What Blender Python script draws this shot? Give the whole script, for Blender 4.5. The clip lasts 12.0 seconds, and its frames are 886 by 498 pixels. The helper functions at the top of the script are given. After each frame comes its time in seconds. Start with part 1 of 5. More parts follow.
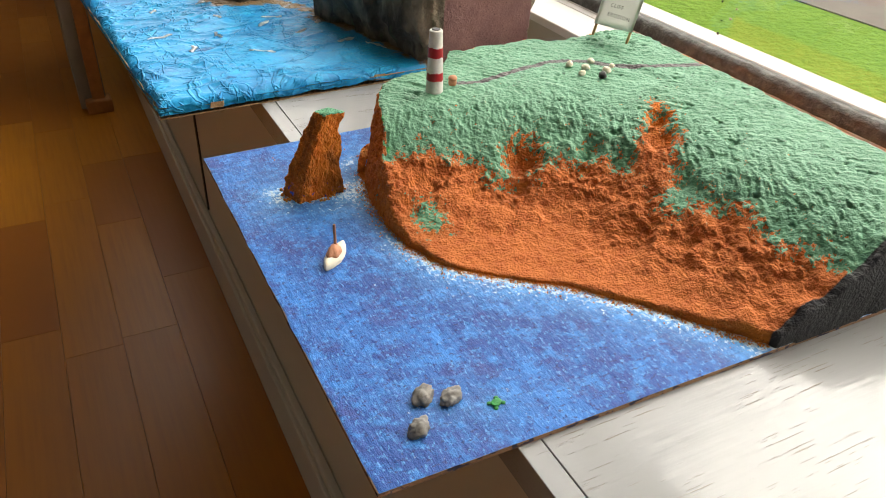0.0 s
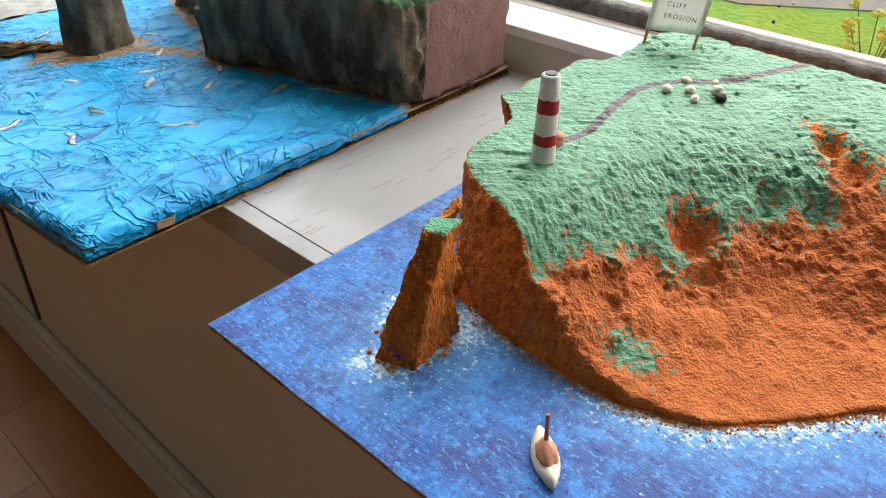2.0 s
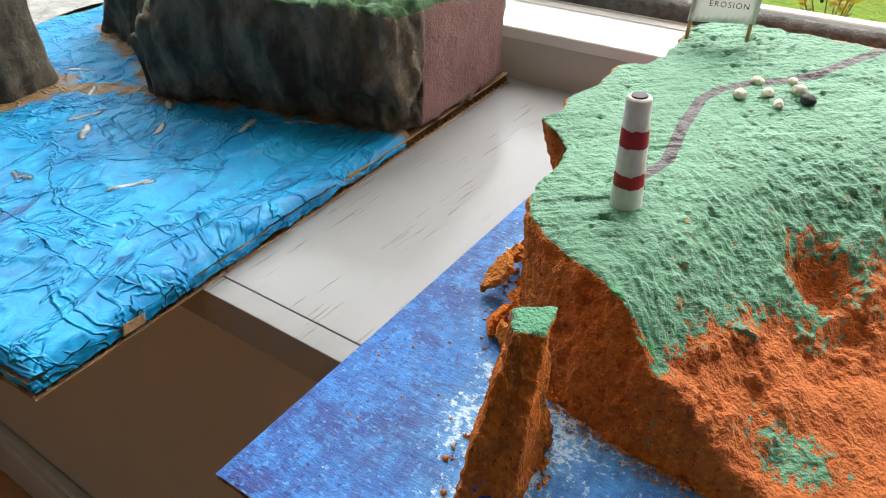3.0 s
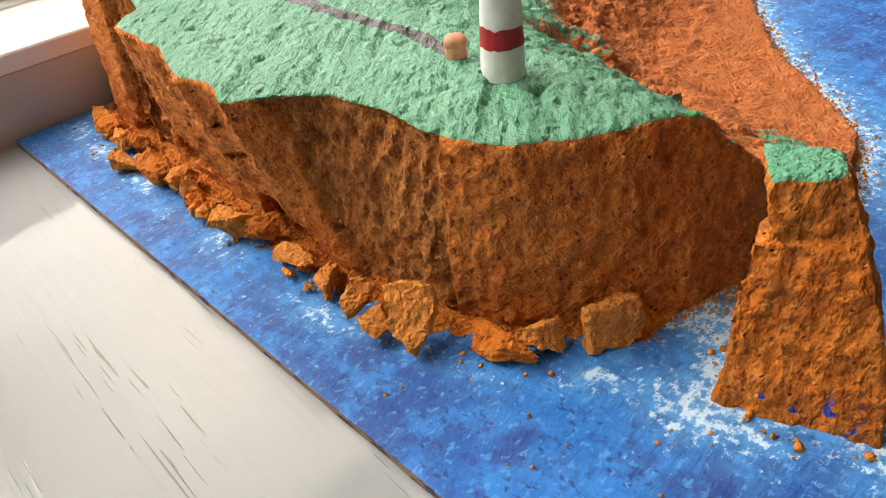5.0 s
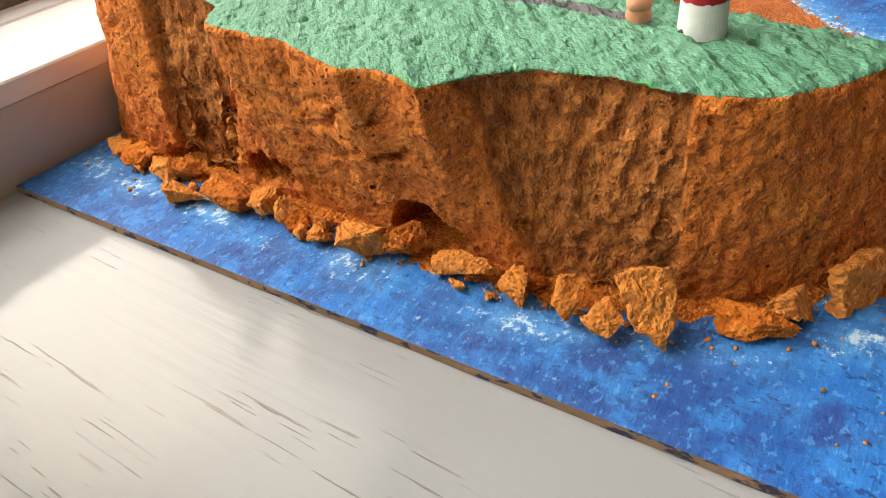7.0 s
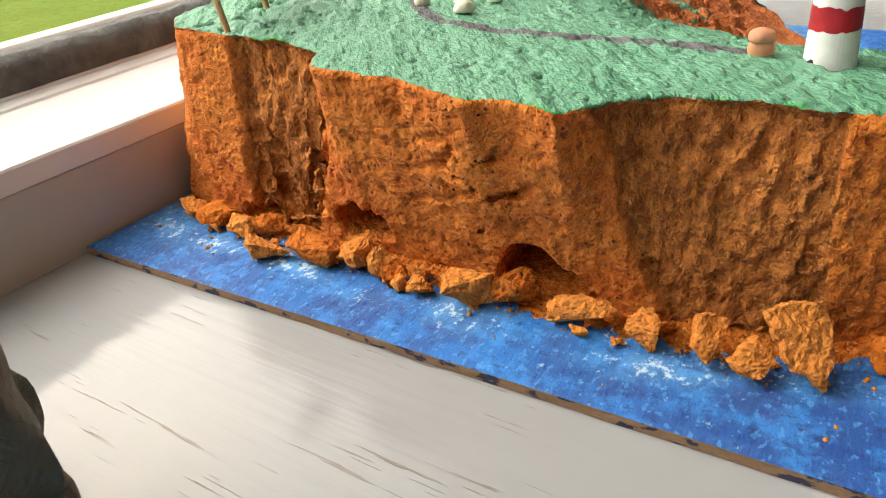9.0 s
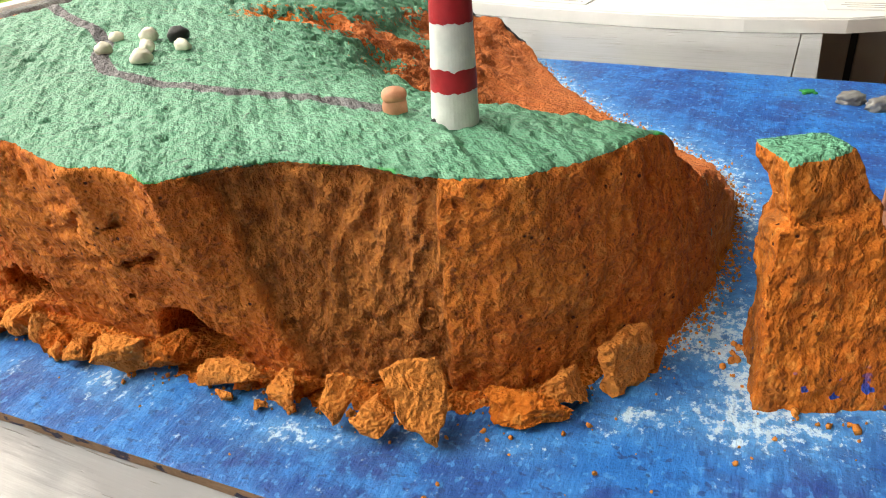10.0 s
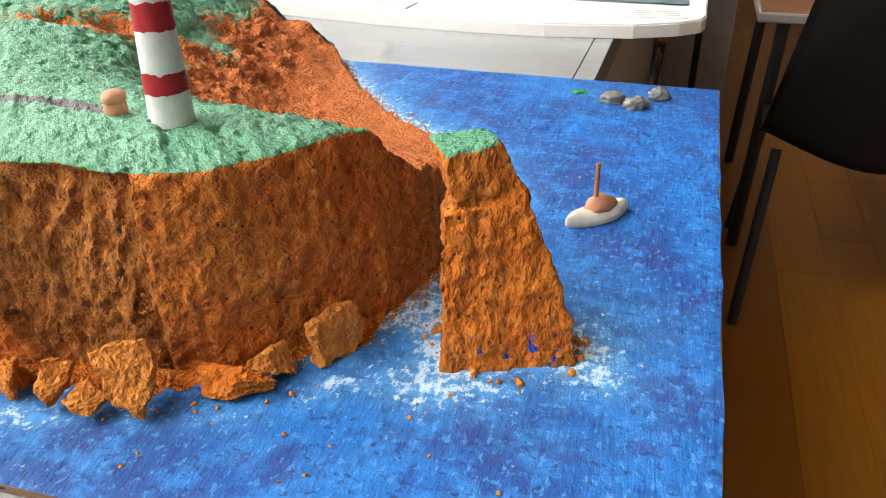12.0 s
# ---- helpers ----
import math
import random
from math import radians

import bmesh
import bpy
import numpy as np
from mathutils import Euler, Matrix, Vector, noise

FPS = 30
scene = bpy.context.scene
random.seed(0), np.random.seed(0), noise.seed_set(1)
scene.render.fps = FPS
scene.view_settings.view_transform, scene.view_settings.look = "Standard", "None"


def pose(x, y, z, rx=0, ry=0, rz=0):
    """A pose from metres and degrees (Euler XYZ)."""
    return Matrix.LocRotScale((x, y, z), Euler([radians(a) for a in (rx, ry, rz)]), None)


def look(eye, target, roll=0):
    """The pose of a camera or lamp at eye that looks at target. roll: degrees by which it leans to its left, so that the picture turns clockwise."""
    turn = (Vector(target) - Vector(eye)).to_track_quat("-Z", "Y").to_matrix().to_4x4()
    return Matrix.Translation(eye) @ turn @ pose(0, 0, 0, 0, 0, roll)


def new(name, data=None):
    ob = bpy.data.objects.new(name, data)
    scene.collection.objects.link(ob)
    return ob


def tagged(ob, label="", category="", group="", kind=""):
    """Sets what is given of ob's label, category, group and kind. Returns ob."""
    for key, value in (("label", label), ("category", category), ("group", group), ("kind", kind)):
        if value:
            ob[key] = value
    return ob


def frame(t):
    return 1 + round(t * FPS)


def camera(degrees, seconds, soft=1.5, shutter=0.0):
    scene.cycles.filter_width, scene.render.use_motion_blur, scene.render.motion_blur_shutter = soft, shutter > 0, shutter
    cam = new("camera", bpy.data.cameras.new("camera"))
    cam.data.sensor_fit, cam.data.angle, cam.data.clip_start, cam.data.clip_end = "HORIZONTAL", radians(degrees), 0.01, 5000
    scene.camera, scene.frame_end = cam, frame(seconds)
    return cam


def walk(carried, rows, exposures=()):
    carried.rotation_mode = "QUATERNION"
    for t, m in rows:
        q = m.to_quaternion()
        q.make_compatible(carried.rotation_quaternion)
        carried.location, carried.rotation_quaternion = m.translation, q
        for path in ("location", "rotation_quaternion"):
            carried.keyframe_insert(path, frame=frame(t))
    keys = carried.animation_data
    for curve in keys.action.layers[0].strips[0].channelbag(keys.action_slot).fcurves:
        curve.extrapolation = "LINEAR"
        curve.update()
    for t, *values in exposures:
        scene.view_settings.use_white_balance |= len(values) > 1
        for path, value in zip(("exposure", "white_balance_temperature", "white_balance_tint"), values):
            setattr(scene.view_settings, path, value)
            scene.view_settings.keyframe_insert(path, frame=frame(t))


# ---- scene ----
cam = camera(60.2, 12.0, soft=1.05)
PATH = [
    (0, (-0.105, -0.263, 0.353), (0.678, 1.21, -0.751), 2.4),
    (0.5, (-0.117, -0.195, 0.347), (0.704, 1.279, -0.727), 1.6),
    (1, (-0.134, -0.052, 0.331), (0.877, 1.302, -0.739), 0.7),
    (1.5, (-0.165, 0.043, 0.316), (1.02, 1.229, -0.774), -0.1),
    (2, (-0.177, 0.092, 0.309), (1.055, 1.208, -0.804), 1.3),
    (2.5, (-0.16, 0.129, 0.304), (1.073, 1.234, -0.818), 2.2),
    (3, (-0.123, 0.222, 0.283), (1.195, 1.217, -0.845), -1.5),
    (3.3, (-0.071, 0.327, 0.250), (1.408, 1.028, -0.898), -4.1),
    (3.5, (-0.053, 0.379, 0.236), (1.483, 0.795, -0.976), -5.1),
    (3.7, (-0.046, 0.404, 0.219), (1.530, 0.520, -1.006), -4.4),
    (5.5, (0.051, 0.566, 0.197), (1.133, -0.585, -1.03), -7.0),
    (6, (0.076, 0.583, 0.194), (1.047, -0.67, -1.025), -5.7),
    (6.5, (0.097, 0.599, 0.191), (1.04, -0.682, -1.02), -4.8),
    (7, (0.128, 0.601, 0.18), (1.114, -0.665, -1.013), -5.7),
    (9, (0.165, 0.624, 0.159), (1.211, -0.772, -0.82), -5.8),
    (9.5, (0.147, 0.608, 0.169), (1.134, -0.824, -0.819), -5.4),
    (10, (0.099, 0.575, 0.166), (0.884, -0.988, -0.804), -3.3),
    (10.5, (0.064, 0.573, 0.167), (0.691, -1.064, -0.796), -1.8),
    (11, (0.048, 0.575, 0.167), (0.583, -1.094, -0.796), -0.8),
    (11.5, (0.039, 0.572, 0.17), (0.525, -1.109, -0.798), -0.4),
    (12, (0.029, 0.576, 0.173), (0.558, -1.086, -0.805), -0.7),
]
# seconds, stops, kelvin, tint: the film's own white balance drifts
EXPOSURES = [(0, 0.04, 7050, 10), (1.5, 0.14, 6500, 10), (2.8, 0.12, 6500, 10), (3.5, 0.0, 6500, 10), (5.5, 0.0, 6950, 10), (9.5, 0.0, 6950, 10), (10.6, 0.12, 7000, 10),
             (11.2, 0.20, 6850, 10), (12.0, 0.20, 6600, 10)]
walk(cam, [(t, look(eye, target, roll)) for t, eye, target, roll in PATH], EXPOSURES)

# ---- world, sun and daylight ----
world = bpy.data.worlds.new("sky")
scene.world = world
world.use_nodes = True
wn = world.node_tree
sky = wn.nodes.new("ShaderNodeTexSky")
sky.sky_type = "NISHITA"
sky.sun_disc = False
sky.sun_elevation, sky.sun_rotation = radians(42), radians(110)
sky.dust_density = 4.0
wn.nodes["Background"].inputs[1].default_value = 0.17
wn.links.new(sky.outputs[0], wn.nodes["Background"].inputs[0])

sun = new("sun", bpy.data.lights.new("sun", "SUN"))
sun.data.energy, sun.data.angle, sun.data.color = 1.6, radians(24), (1.0, 0.97, 0.92)
sun.matrix_world = look((4, 1.6, 4.2), (0.3, 0.2, 0))

# daylight that comes in through the upper part of the long window
WINDOW_POWER = 50.0
day = new("window_daylight", bpy.data.lights.new("window_daylight", "AREA"))
day.data.shape, day.data.size, day.data.size_y = "RECTANGLE", 4.2, 1.25
day.data.energy, day.data.color = WINDOW_POWER, (1.0, 0.985, 0.96)
day.matrix_world = look((0.74, 1.35, 1.00), (0.0, 1.05, 0.60))
# added fill lamp on the far side of the room; no window is built there
room_fill = new("room_fill_lamp", bpy.data.lights.new("room_fill_lamp", "AREA"))
room_fill.data.shape, room_fill.data.size, room_fill.data.size_y = "RECTANGLE", 1.3, 4.0
room_fill.data.energy, room_fill.data.color = 8.0, (1.0, 0.96, 0.9)
room_fill.matrix_world = look((-4.9, 0.5, 0.95), (0, 0.4, 0.0))

# ---- materials ----


class Mat:
    """A node material with a few shorthands."""

    def __init__(self, name, rough=0.6, metal=0.0, spec=0.5):
        self.m = bpy.data.materials.new(name)
        self.m.use_nodes = True
        self.t = self.m.node_tree
        self.b = self.t.nodes["Principled BSDF"]
        self.b.inputs["Roughness"].default_value = rough
        self.b.inputs["Metallic"].default_value = metal
        self.b.inputs["Specular IOR Level"].default_value = spec
        co = self.t.nodes.new("ShaderNodeTexCoord")
        self.co = co.outputs["Object"]

    def put(self, sock, value):
        if isinstance(value, bpy.types.NodeSocket):
            self.t.links.new(value, sock)
        elif isinstance(value, tuple) and len(value) == 3 and sock.type == "RGBA":
            sock.default_value = (*value, 1)
        else:
            sock.default_value = value

    def noise(self, size, detail=4.0, stretch=None, rough=0.55, distort=0.0):
        """Noise with features of about that size in metres, 0..1."""
        n = self.t.nodes.new("ShaderNodeTexNoise")
        n.inputs["Scale"].default_value = 1.0 / size
        n.inputs["Detail"].default_value = detail
        n.inputs["Roughness"].default_value = rough
        n.inputs["Distortion"].default_value = distort
        co = self.co
        if stretch:
            mp = self.t.nodes.new("ShaderNodeMapping")
            mp.inputs["Scale"].default_value = stretch
            self.t.links.new(co, mp.inputs[0])
            co = mp.outputs[0]
        self.t.links.new(co, n.inputs["Vector"])
        return n.outputs["Fac"]

    def cells(self, size, feature="F1", stretch=None):
        n = self.t.nodes.new("ShaderNodeTexVoronoi")
        n.feature = feature
        n.inputs["Scale"].default_value = 1.0 / size
        co = self.co
        if stretch:
            mp = self.t.nodes.new("ShaderNodeMapping")
            mp.inputs["Scale"].default_value = stretch
            self.t.links.new(co, mp.inputs[0])
            co = mp.outputs[0]
        self.t.links.new(co, n.inputs["Vector"])
        return n.outputs["Distance"]

    def step(self, value, low, high):
        """0 below low, 1 above high."""
        n = self.t.nodes.new("ShaderNodeMapRange")
        n.interpolation_type = "SMOOTHSTEP"
        self.put(n.inputs["Value"], value)
        n.inputs["From Min"].default_value, n.inputs["From Max"].default_value = low, high
        return n.outputs["Result"]

    def math(self, op, a, b=0.0):
        n = self.t.nodes.new("ShaderNodeMath")
        n.operation = op
        self.put(n.inputs[0], a)
        self.put(n.inputs[1], b)
        return n.outputs[0]

    def mix(self, fac, a, b, kind="MIX"):
        n = self.t.nodes.new("ShaderNodeMix")
        n.data_type, n.blend_type = "RGBA", kind
        self.put(n.inputs[0], fac)
        self.put(n.inputs[6], a)
        self.put(n.inputs[7], b)
        return n.outputs[2]

    def attr(self, name):
        n = self.t.nodes.new("ShaderNodeAttribute")
        n.attribute_name = name
        return n.outputs["Fac"]

    def chance(self):
        return self.t.nodes.new("ShaderNodeObjectInfo").outputs["Random"]

    def island(self):
        return self.t.nodes.new("ShaderNodeNewGeometry").outputs["Random Per Island"]

    def color(self, value):
        self.put(self.b.inputs["Base Color"], value)
        return self

    def rough(self, value):
        self.put(self.b.inputs["Roughness"], value)
        return self

    def bump(self, *layers):
        """Layers of (height, metres)."""
        total = None
        for height, metres in layers:
            part_height = self.math("MULTIPLY", height, metres)
            total = part_height if total is None else self.math("ADD", total, part_height)
        n = self.t.nodes.new("ShaderNodeBump")
        n.inputs["Strength"].default_value = 1.0
        n.inputs["Distance"].default_value = 1.0
        self.t.links.new(total, n.inputs["Height"])
        self.t.links.new(n.outputs[0], self.b.inputs["Normal"])
        return self


def clay_colors(k):
    """Orange ochre paint on plaster: two tones, brushed darker patches, painted highlights and pit shade."""
    c = k.mix(k.step(k.noise(0.035, 4), 0.3, 0.7), (0.55, 0.132, 0.012), (0.62, 0.190, 0.021))
    c = k.mix(k.math("MULTIPLY", k.step(k.noise(0.018, 5, rough=0.65), 0.50, 0.68), 0.35), c, (0.44, 0.088, 0.009))
    # lit grains and shaded hollows between them, put into the colour
    light_grain = clay_light_grain(k)
    c = k.mix(k.math("MULTIPLY", k.step(light_grain, 0.55, 0.66), 0.65), c, (0.70, 0.265, 0.048))
    c = k.mix(k.math("MULTIPLY", k.step(light_grain, 0.42, 0.32), 0.60), c, (0.20, 0.040, 0.006))
    # dark dots painted as the shade inside small pits
    pit_shade = k.step(k.cells(0.0042), 0.17, 0.09)
    return k.mix(k.math("MULTIPLY", pit_shade, k.step(k.noise(0.012, 2), 0.50, 0.60)), c, (0.10, 0.025, 0.005))


def clay_light_grain(k):
    return k.noise(0.0034, 3, stretch=(1.0, 1.0, 0.75), rough=0.6)


def make_cliff_paint():
    k = Mat("painted_clay_cliff", rough=0.85, spec=0.42)
    clay = clay_colors(k)
    sandy = k.mix(k.step(k.noise(0.012, 5), 0.35, 0.7), (0.52, 0.150, 0.036), (0.42, 0.108, 0.023))
    clay = k.mix(k.attr("beach"), clay, sandy)
    raw = k.mix(k.step(k.noise(0.0050, 4, stretch=(1, 1, 0.6), rough=0.6), 0.38, 0.60), (0.25, 0.086, 0.015), (0.56, 0.212, 0.044))
    clay = k.mix(k.math("MULTIPLY", k.attr("bare"), 0.75), clay, raw)
    green = k.mix(k.step(k.noise(0.035, 4), 0.3, 0.7), (0.086, 0.260, 0.150), (0.124, 0.322, 0.200))
    green = k.mix(k.math("MULTIPLY", k.step(k.noise(0.006, 5, rough=0.7), 0.52, 0.68), 0.6), green, (0.070, 0.240, 0.130))
    green = k.mix(k.step(k.math("ADD", k.noise(0.0036, 4, stretch=(0.7, 1, 1), rough=0.65), k.math("MULTIPLY", k.noise(0.03, 3), 0.25)), 0.49, 0.44), green, (0.022, 0.075, 0.045))
    rim = k.math("MAXIMUM", k.step(k.attr("paint"), 0.0015, 0.0045), k.step(k.attr("ragged"), 0.10, 0.30))
    green = k.mix(rim, k.mix(k.step(k.noise(0.02, 3), 0.5, 0.6), green, (0.035, 0.32, 0.060)), green)
    ragged = k.math("ADD", k.math("MULTIPLY", k.math("SUBTRACT", k.noise(0.006, 5, rough=0.65), 0.5), 0.060),
                    k.math("MULTIPLY", k.math("SUBTRACT", k.noise(0.0022, 2), 0.5), 0.030))
    soft_edge = k.math("MULTIPLY", ragged, k.attr("ragged"))
    mask = k.step(k.math("ADD", k.attr("paint"), soft_edge), -0.0002, 0.0004)
    c = k.mix(mask, clay, green)
    track = k.math("ADD", k.attr("track"), k.math("MULTIPLY", k.math("SUBTRACT", k.noise(0.005, 4), 0.5), 0.0016))
    grey = k.mix(k.noise(0.004, 3), (0.060, 0.056, 0.060), (0.125, 0.115, 0.120))
    c = k.mix(k.step(track, 0.0040, 0.0033), c, grey)
    coal = k.mix(k.noise(0.006, 4), (0.014, 0.016, 0.019), (0.035, 0.038, 0.044))
    c = k.mix(k.attr("coal"), c, coal)
    k.color(c)
    k.rough(k.mix(mask, (0.9, 0.9, 0.9), (0.52, 0.52, 0.52)))
    clay_relief = k.math("ADD", k.math("MULTIPLY", k.noise(0.0055, 4, rough=0.62), 0.0034), k.math("MULTIPLY", k.noise(0.0020, 2, rough=0.5), 0.0026))
    clay_relief = k.math("ADD", clay_relief, k.math("MULTIPLY", k.step(k.cells(0.0042), 0.08, 0.20), 0.0014))
    clay_relief = k.math("ADD", clay_relief, k.math("MULTIPLY", k.math("MULTIPLY", k.noise(0.0042, 3, stretch=(1, 1, 0.6), rough=0.6), 0.0060), k.attr("bare")))
    turf_relief = k.math("ADD", k.math("MULTIPLY", k.noise(0.0060, 3, rough=0.6), 0.0030), k.math("MULTIPLY", k.noise(0.0022, 2, rough=0.5), 0.0009))
    stroke = k.t.nodes.new("ShaderNodeMapping")
    stroke.inputs["Rotation"].default_value = (0, 0, radians(49))
    k.t.links.new(k.co, stroke.inputs[0])
    plain_co, k.co = k.co, stroke.outputs[0]
    turf_relief = k.math("ADD", turf_relief, k.math("MULTIPLY", k.noise(0.0036, 3, stretch=(0.20, 1, 1), rough=0.6), 0.0017))
    k.co = plain_co
    height = k.math("ADD", k.math("MULTIPLY", turf_relief, mask), k.math("MULTIPLY", clay_relief, k.math("SUBTRACT", 1.0, mask)))
    k.bump((height, 1.0))
    return k.m


def make_clay(name="ochre_clay", pale=0.0):
    k = Mat(name, rough=0.9, spec=0.2)
    c = clay_colors(k)
    c = k.mix(k.math("MULTIPLY", k.chance(), 0.6), c, (0.56, 0.180, 0.032))
    if pale:
        c = k.mix(pale, c, (0.78, 0.315, 0.070))
    k.color(c)
    k.bump((k.noise(0.0052, 4, rough=0.62), 0.0044), (k.noise(0.0020, 2, rough=0.5), 0.0026))
    return k.m


def make_stack_paint():
    k = Mat("painted_clay_stack", rough=0.85, spec=0.25)
    c = clay_colors(k)
    c = k.mix(k.math("MULTIPLY", k.step(k.noise(0.022, 5, stretch=(1, 1, 0.6), rough=0.65), 0.44, 0.66), 0.75), c, (0.18, 0.068, 0.016))
    splash = k.math("MULTIPLY", k.step(k.noise(0.0055, 2), 0.62, 0.66), k.attr("foot"))
    c = k.mix(splash, c, (0.03, 0.07, 0.36))
    green = k.mix(k.noise(0.006, 4), (0.095, 0.29, 0.165), (0.135, 0.36, 0.225))
    mask = k.step(k.math("ADD", k.attr("paint"), k.math("MULTIPLY", k.math("SUBTRACT", k.noise(0.006, 4), 0.5), 0.005)), 0.0, 0.0006)
    k.color(k.mix(mask, c, green))
    k.bump((k.noise(0.0060, 4, stretch=(1, 1, 0.55), rough=0.62), 0.0034), (k.noise(0.0020, 2, stretch=(1, 1, 0.6), rough=0.5), 0.0028), (k.step(k.cells(0.0042), 0.08, 0.20), 0.0012))
    return k.m


def make_sea():
    k = Mat("painted_sea", rough=0.5, spec=0.4)
    c = k.mix(k.step(k.noise(0.08, 4, stretch=(1, 0.6, 1)), 0.36, 0.64), (0.008, 0.055, 0.27), (0.010, 0.150, 0.52))
    c = k.mix(k.math("MULTIPLY", k.step(k.noise(0.046, 5, rough=0.65), 0.50, 0.62), 0.65), c, (0.026, 0.030, 0.18))
    c = k.mix(k.math("MULTIPLY", k.step(k.noise(0.016, 5, rough=0.66), 0.48, 0.62), 0.65), c, (0.025, 0.230, 0.66))
    c = k.mix(k.math("MULTIPLY", k.step(k.noise(0.0085, 4, rough=0.62), 0.52, 0.62), 0.55), c, (0.008, 0.040, 0.24))
    c = k.mix(k.math("MULTIPLY", k.step(k.noise(0.0026, 2, stretch=(1, 0.6, 1), rough=0.5), 0.58, 0.66), 0.60), c, (0.085, 0.320, 0.70))
    c = k.mix(k.math("MULTIPLY", k.step(k.noise(0.0030, 2, stretch=(0.7, 1, 1), rough=0.5), 0.60, 0.67), 0.75), c, (0.010, 0.020, 0.13))
    near = k.attr("foam")
    haze = k.math("MULTIPLY", near, k.step(k.noise(0.008, 6, rough=0.7), 0.20, 0.60))
    c = k.mix(k.math("MULTIPLY", haze, 0.85), c, (0.11, 0.38, 0.76))
    fleck = k.noise(0.0036, 5, stretch=(1, 0.75, 1), rough=0.72)
    patchy = k.math("MULTIPLY", k.math("SUBTRACT", k.noise(0.013, 3), 0.5), 0.18)
    dab = k.step(k.math("ADD", k.math("ADD", fleck, patchy), k.math("MULTIPLY", near, 0.24)), 0.67, 0.80)
    c = k.mix(k.math("MULTIPLY", dab, 0.9), c, (0.60, 0.77, 0.88))
    edge = k.step(k.math("ADD", k.attr("crest"), k.math("MULTIPLY", k.math("SUBTRACT", k.noise(0.006, 5, rough=0.7), 0.5), 1.3)), 0.45, 0.95)
    c = k.mix(k.math("MULTIPLY", edge, 0.85), c, (0.74, 0.79, 0.77))
    k.color(c)
    k.rough(k.mix(k.noise(0.02, 3), (0.42, 0.42, 0.42), (0.62, 0.62, 0.62)))
    k.bump((k.noise(0.0035, 5, stretch=(1.0, 0.3, 1.0), rough=0.65), 0.0013), (k.noise(0.0010, 3), 0.0004))
    return k.m


def make_hardboard():
    k = Mat("hardboard_edge", rough=0.85)
    c = k.mix(k.noise(0.003, 4, stretch=(1, 1, 4)), (0.15, 0.082, 0.045), (0.34, 0.215, 0.125))
    k.color(k.mix(k.step(k.noise(0.009, 4, stretch=(1, 1, 2)), 0.54, 0.60), c, (0.03, 0.030, 0.06)))
    k.bump((k.noise(0.002, 3), 0.0006))
    return k.m


def make_white_gloss():
    k = Mat("worn_white_gloss_paint", rough=0.2, spec=0.25)
    grain = k.noise(0.0016, 3, stretch=(0.035, 1, 1))
    wear = k.step(k.noise(0.05, 4), 0.40, 0.62)
    chips = k.math("MULTIPLY", k.step(grain, 0.63, 0.66), k.step(k.noise(0.05, 4, stretch=(0.5, 1, 1)), 0.50, 0.58))
    c = k.mix(k.noise(0.2, 3), (0.285, 0.291, 0.297), (0.330, 0.336, 0.342))
    c = k.mix(chips, c, (0.24, 0.21, 0.19))
    k.color(c)
    k.rough(k.math("ADD", 0.035, k.math("MULTIPLY", wear, 0.05)))
    k.bump((k.noise(0.004, 4, stretch=(0.06, 1, 1)), 0.00022), (chips, -0.0004), (k.noise(0.05, 3, stretch=(0.5, 1, 1)), 0.0010))
    return k.m


def make_white_satin(name="white_satin_paint", tint=(0.76, 0.75, 0.73)):
    k = Mat(name, rough=0.4)
    k.color(k.mix(k.noise(0.05, 4), tint, tuple(v * 0.93 for v in tint)))
    k.bump((k.noise(0.01, 4, stretch=(1, 0.2, 1)), 0.0003))
    return k.m


def make_plain(name, color, rough=0.6, size=0.01, vary=0.75, bump=0.0004, metal=0.0, spec=0.5):
    k = Mat(name, rough=rough, metal=metal, spec=spec)
    k.color(k.mix(k.step(k.noise(size, 5), 0.3, 0.7), color, tuple(v * vary for v in color)))
    if bump:
        k.bump((k.noise(size * 0.5, 5), bump))
    return k.m


def make_floor_wood():
    k = Mat("oiled_floorboard", rough=0.35)
    grain = k.noise(0.012, 5, stretch=(1, 0.05, 1))
    ramp = k.mix(k.chance(), (0.30, 0.090, 0.005), (0.46, 0.18, 0.011))
    c = k.mix(k.math("MULTIPLY", k.step(grain, 0.35, 0.8), 0.6), ramp, (0.28, 0.088, 0.010))
    k.color(k.mix(k.math("MULTIPLY", k.noise(0.4, 3), 0.35), c, (0.38, 0.15, 0.02)))
    k.rough(k.math("ADD", 0.26, k.math("MULTIPLY", k.noise(0.1, 3), 0.2)))
    k.bump((grain, 0.0004))
    return k.m


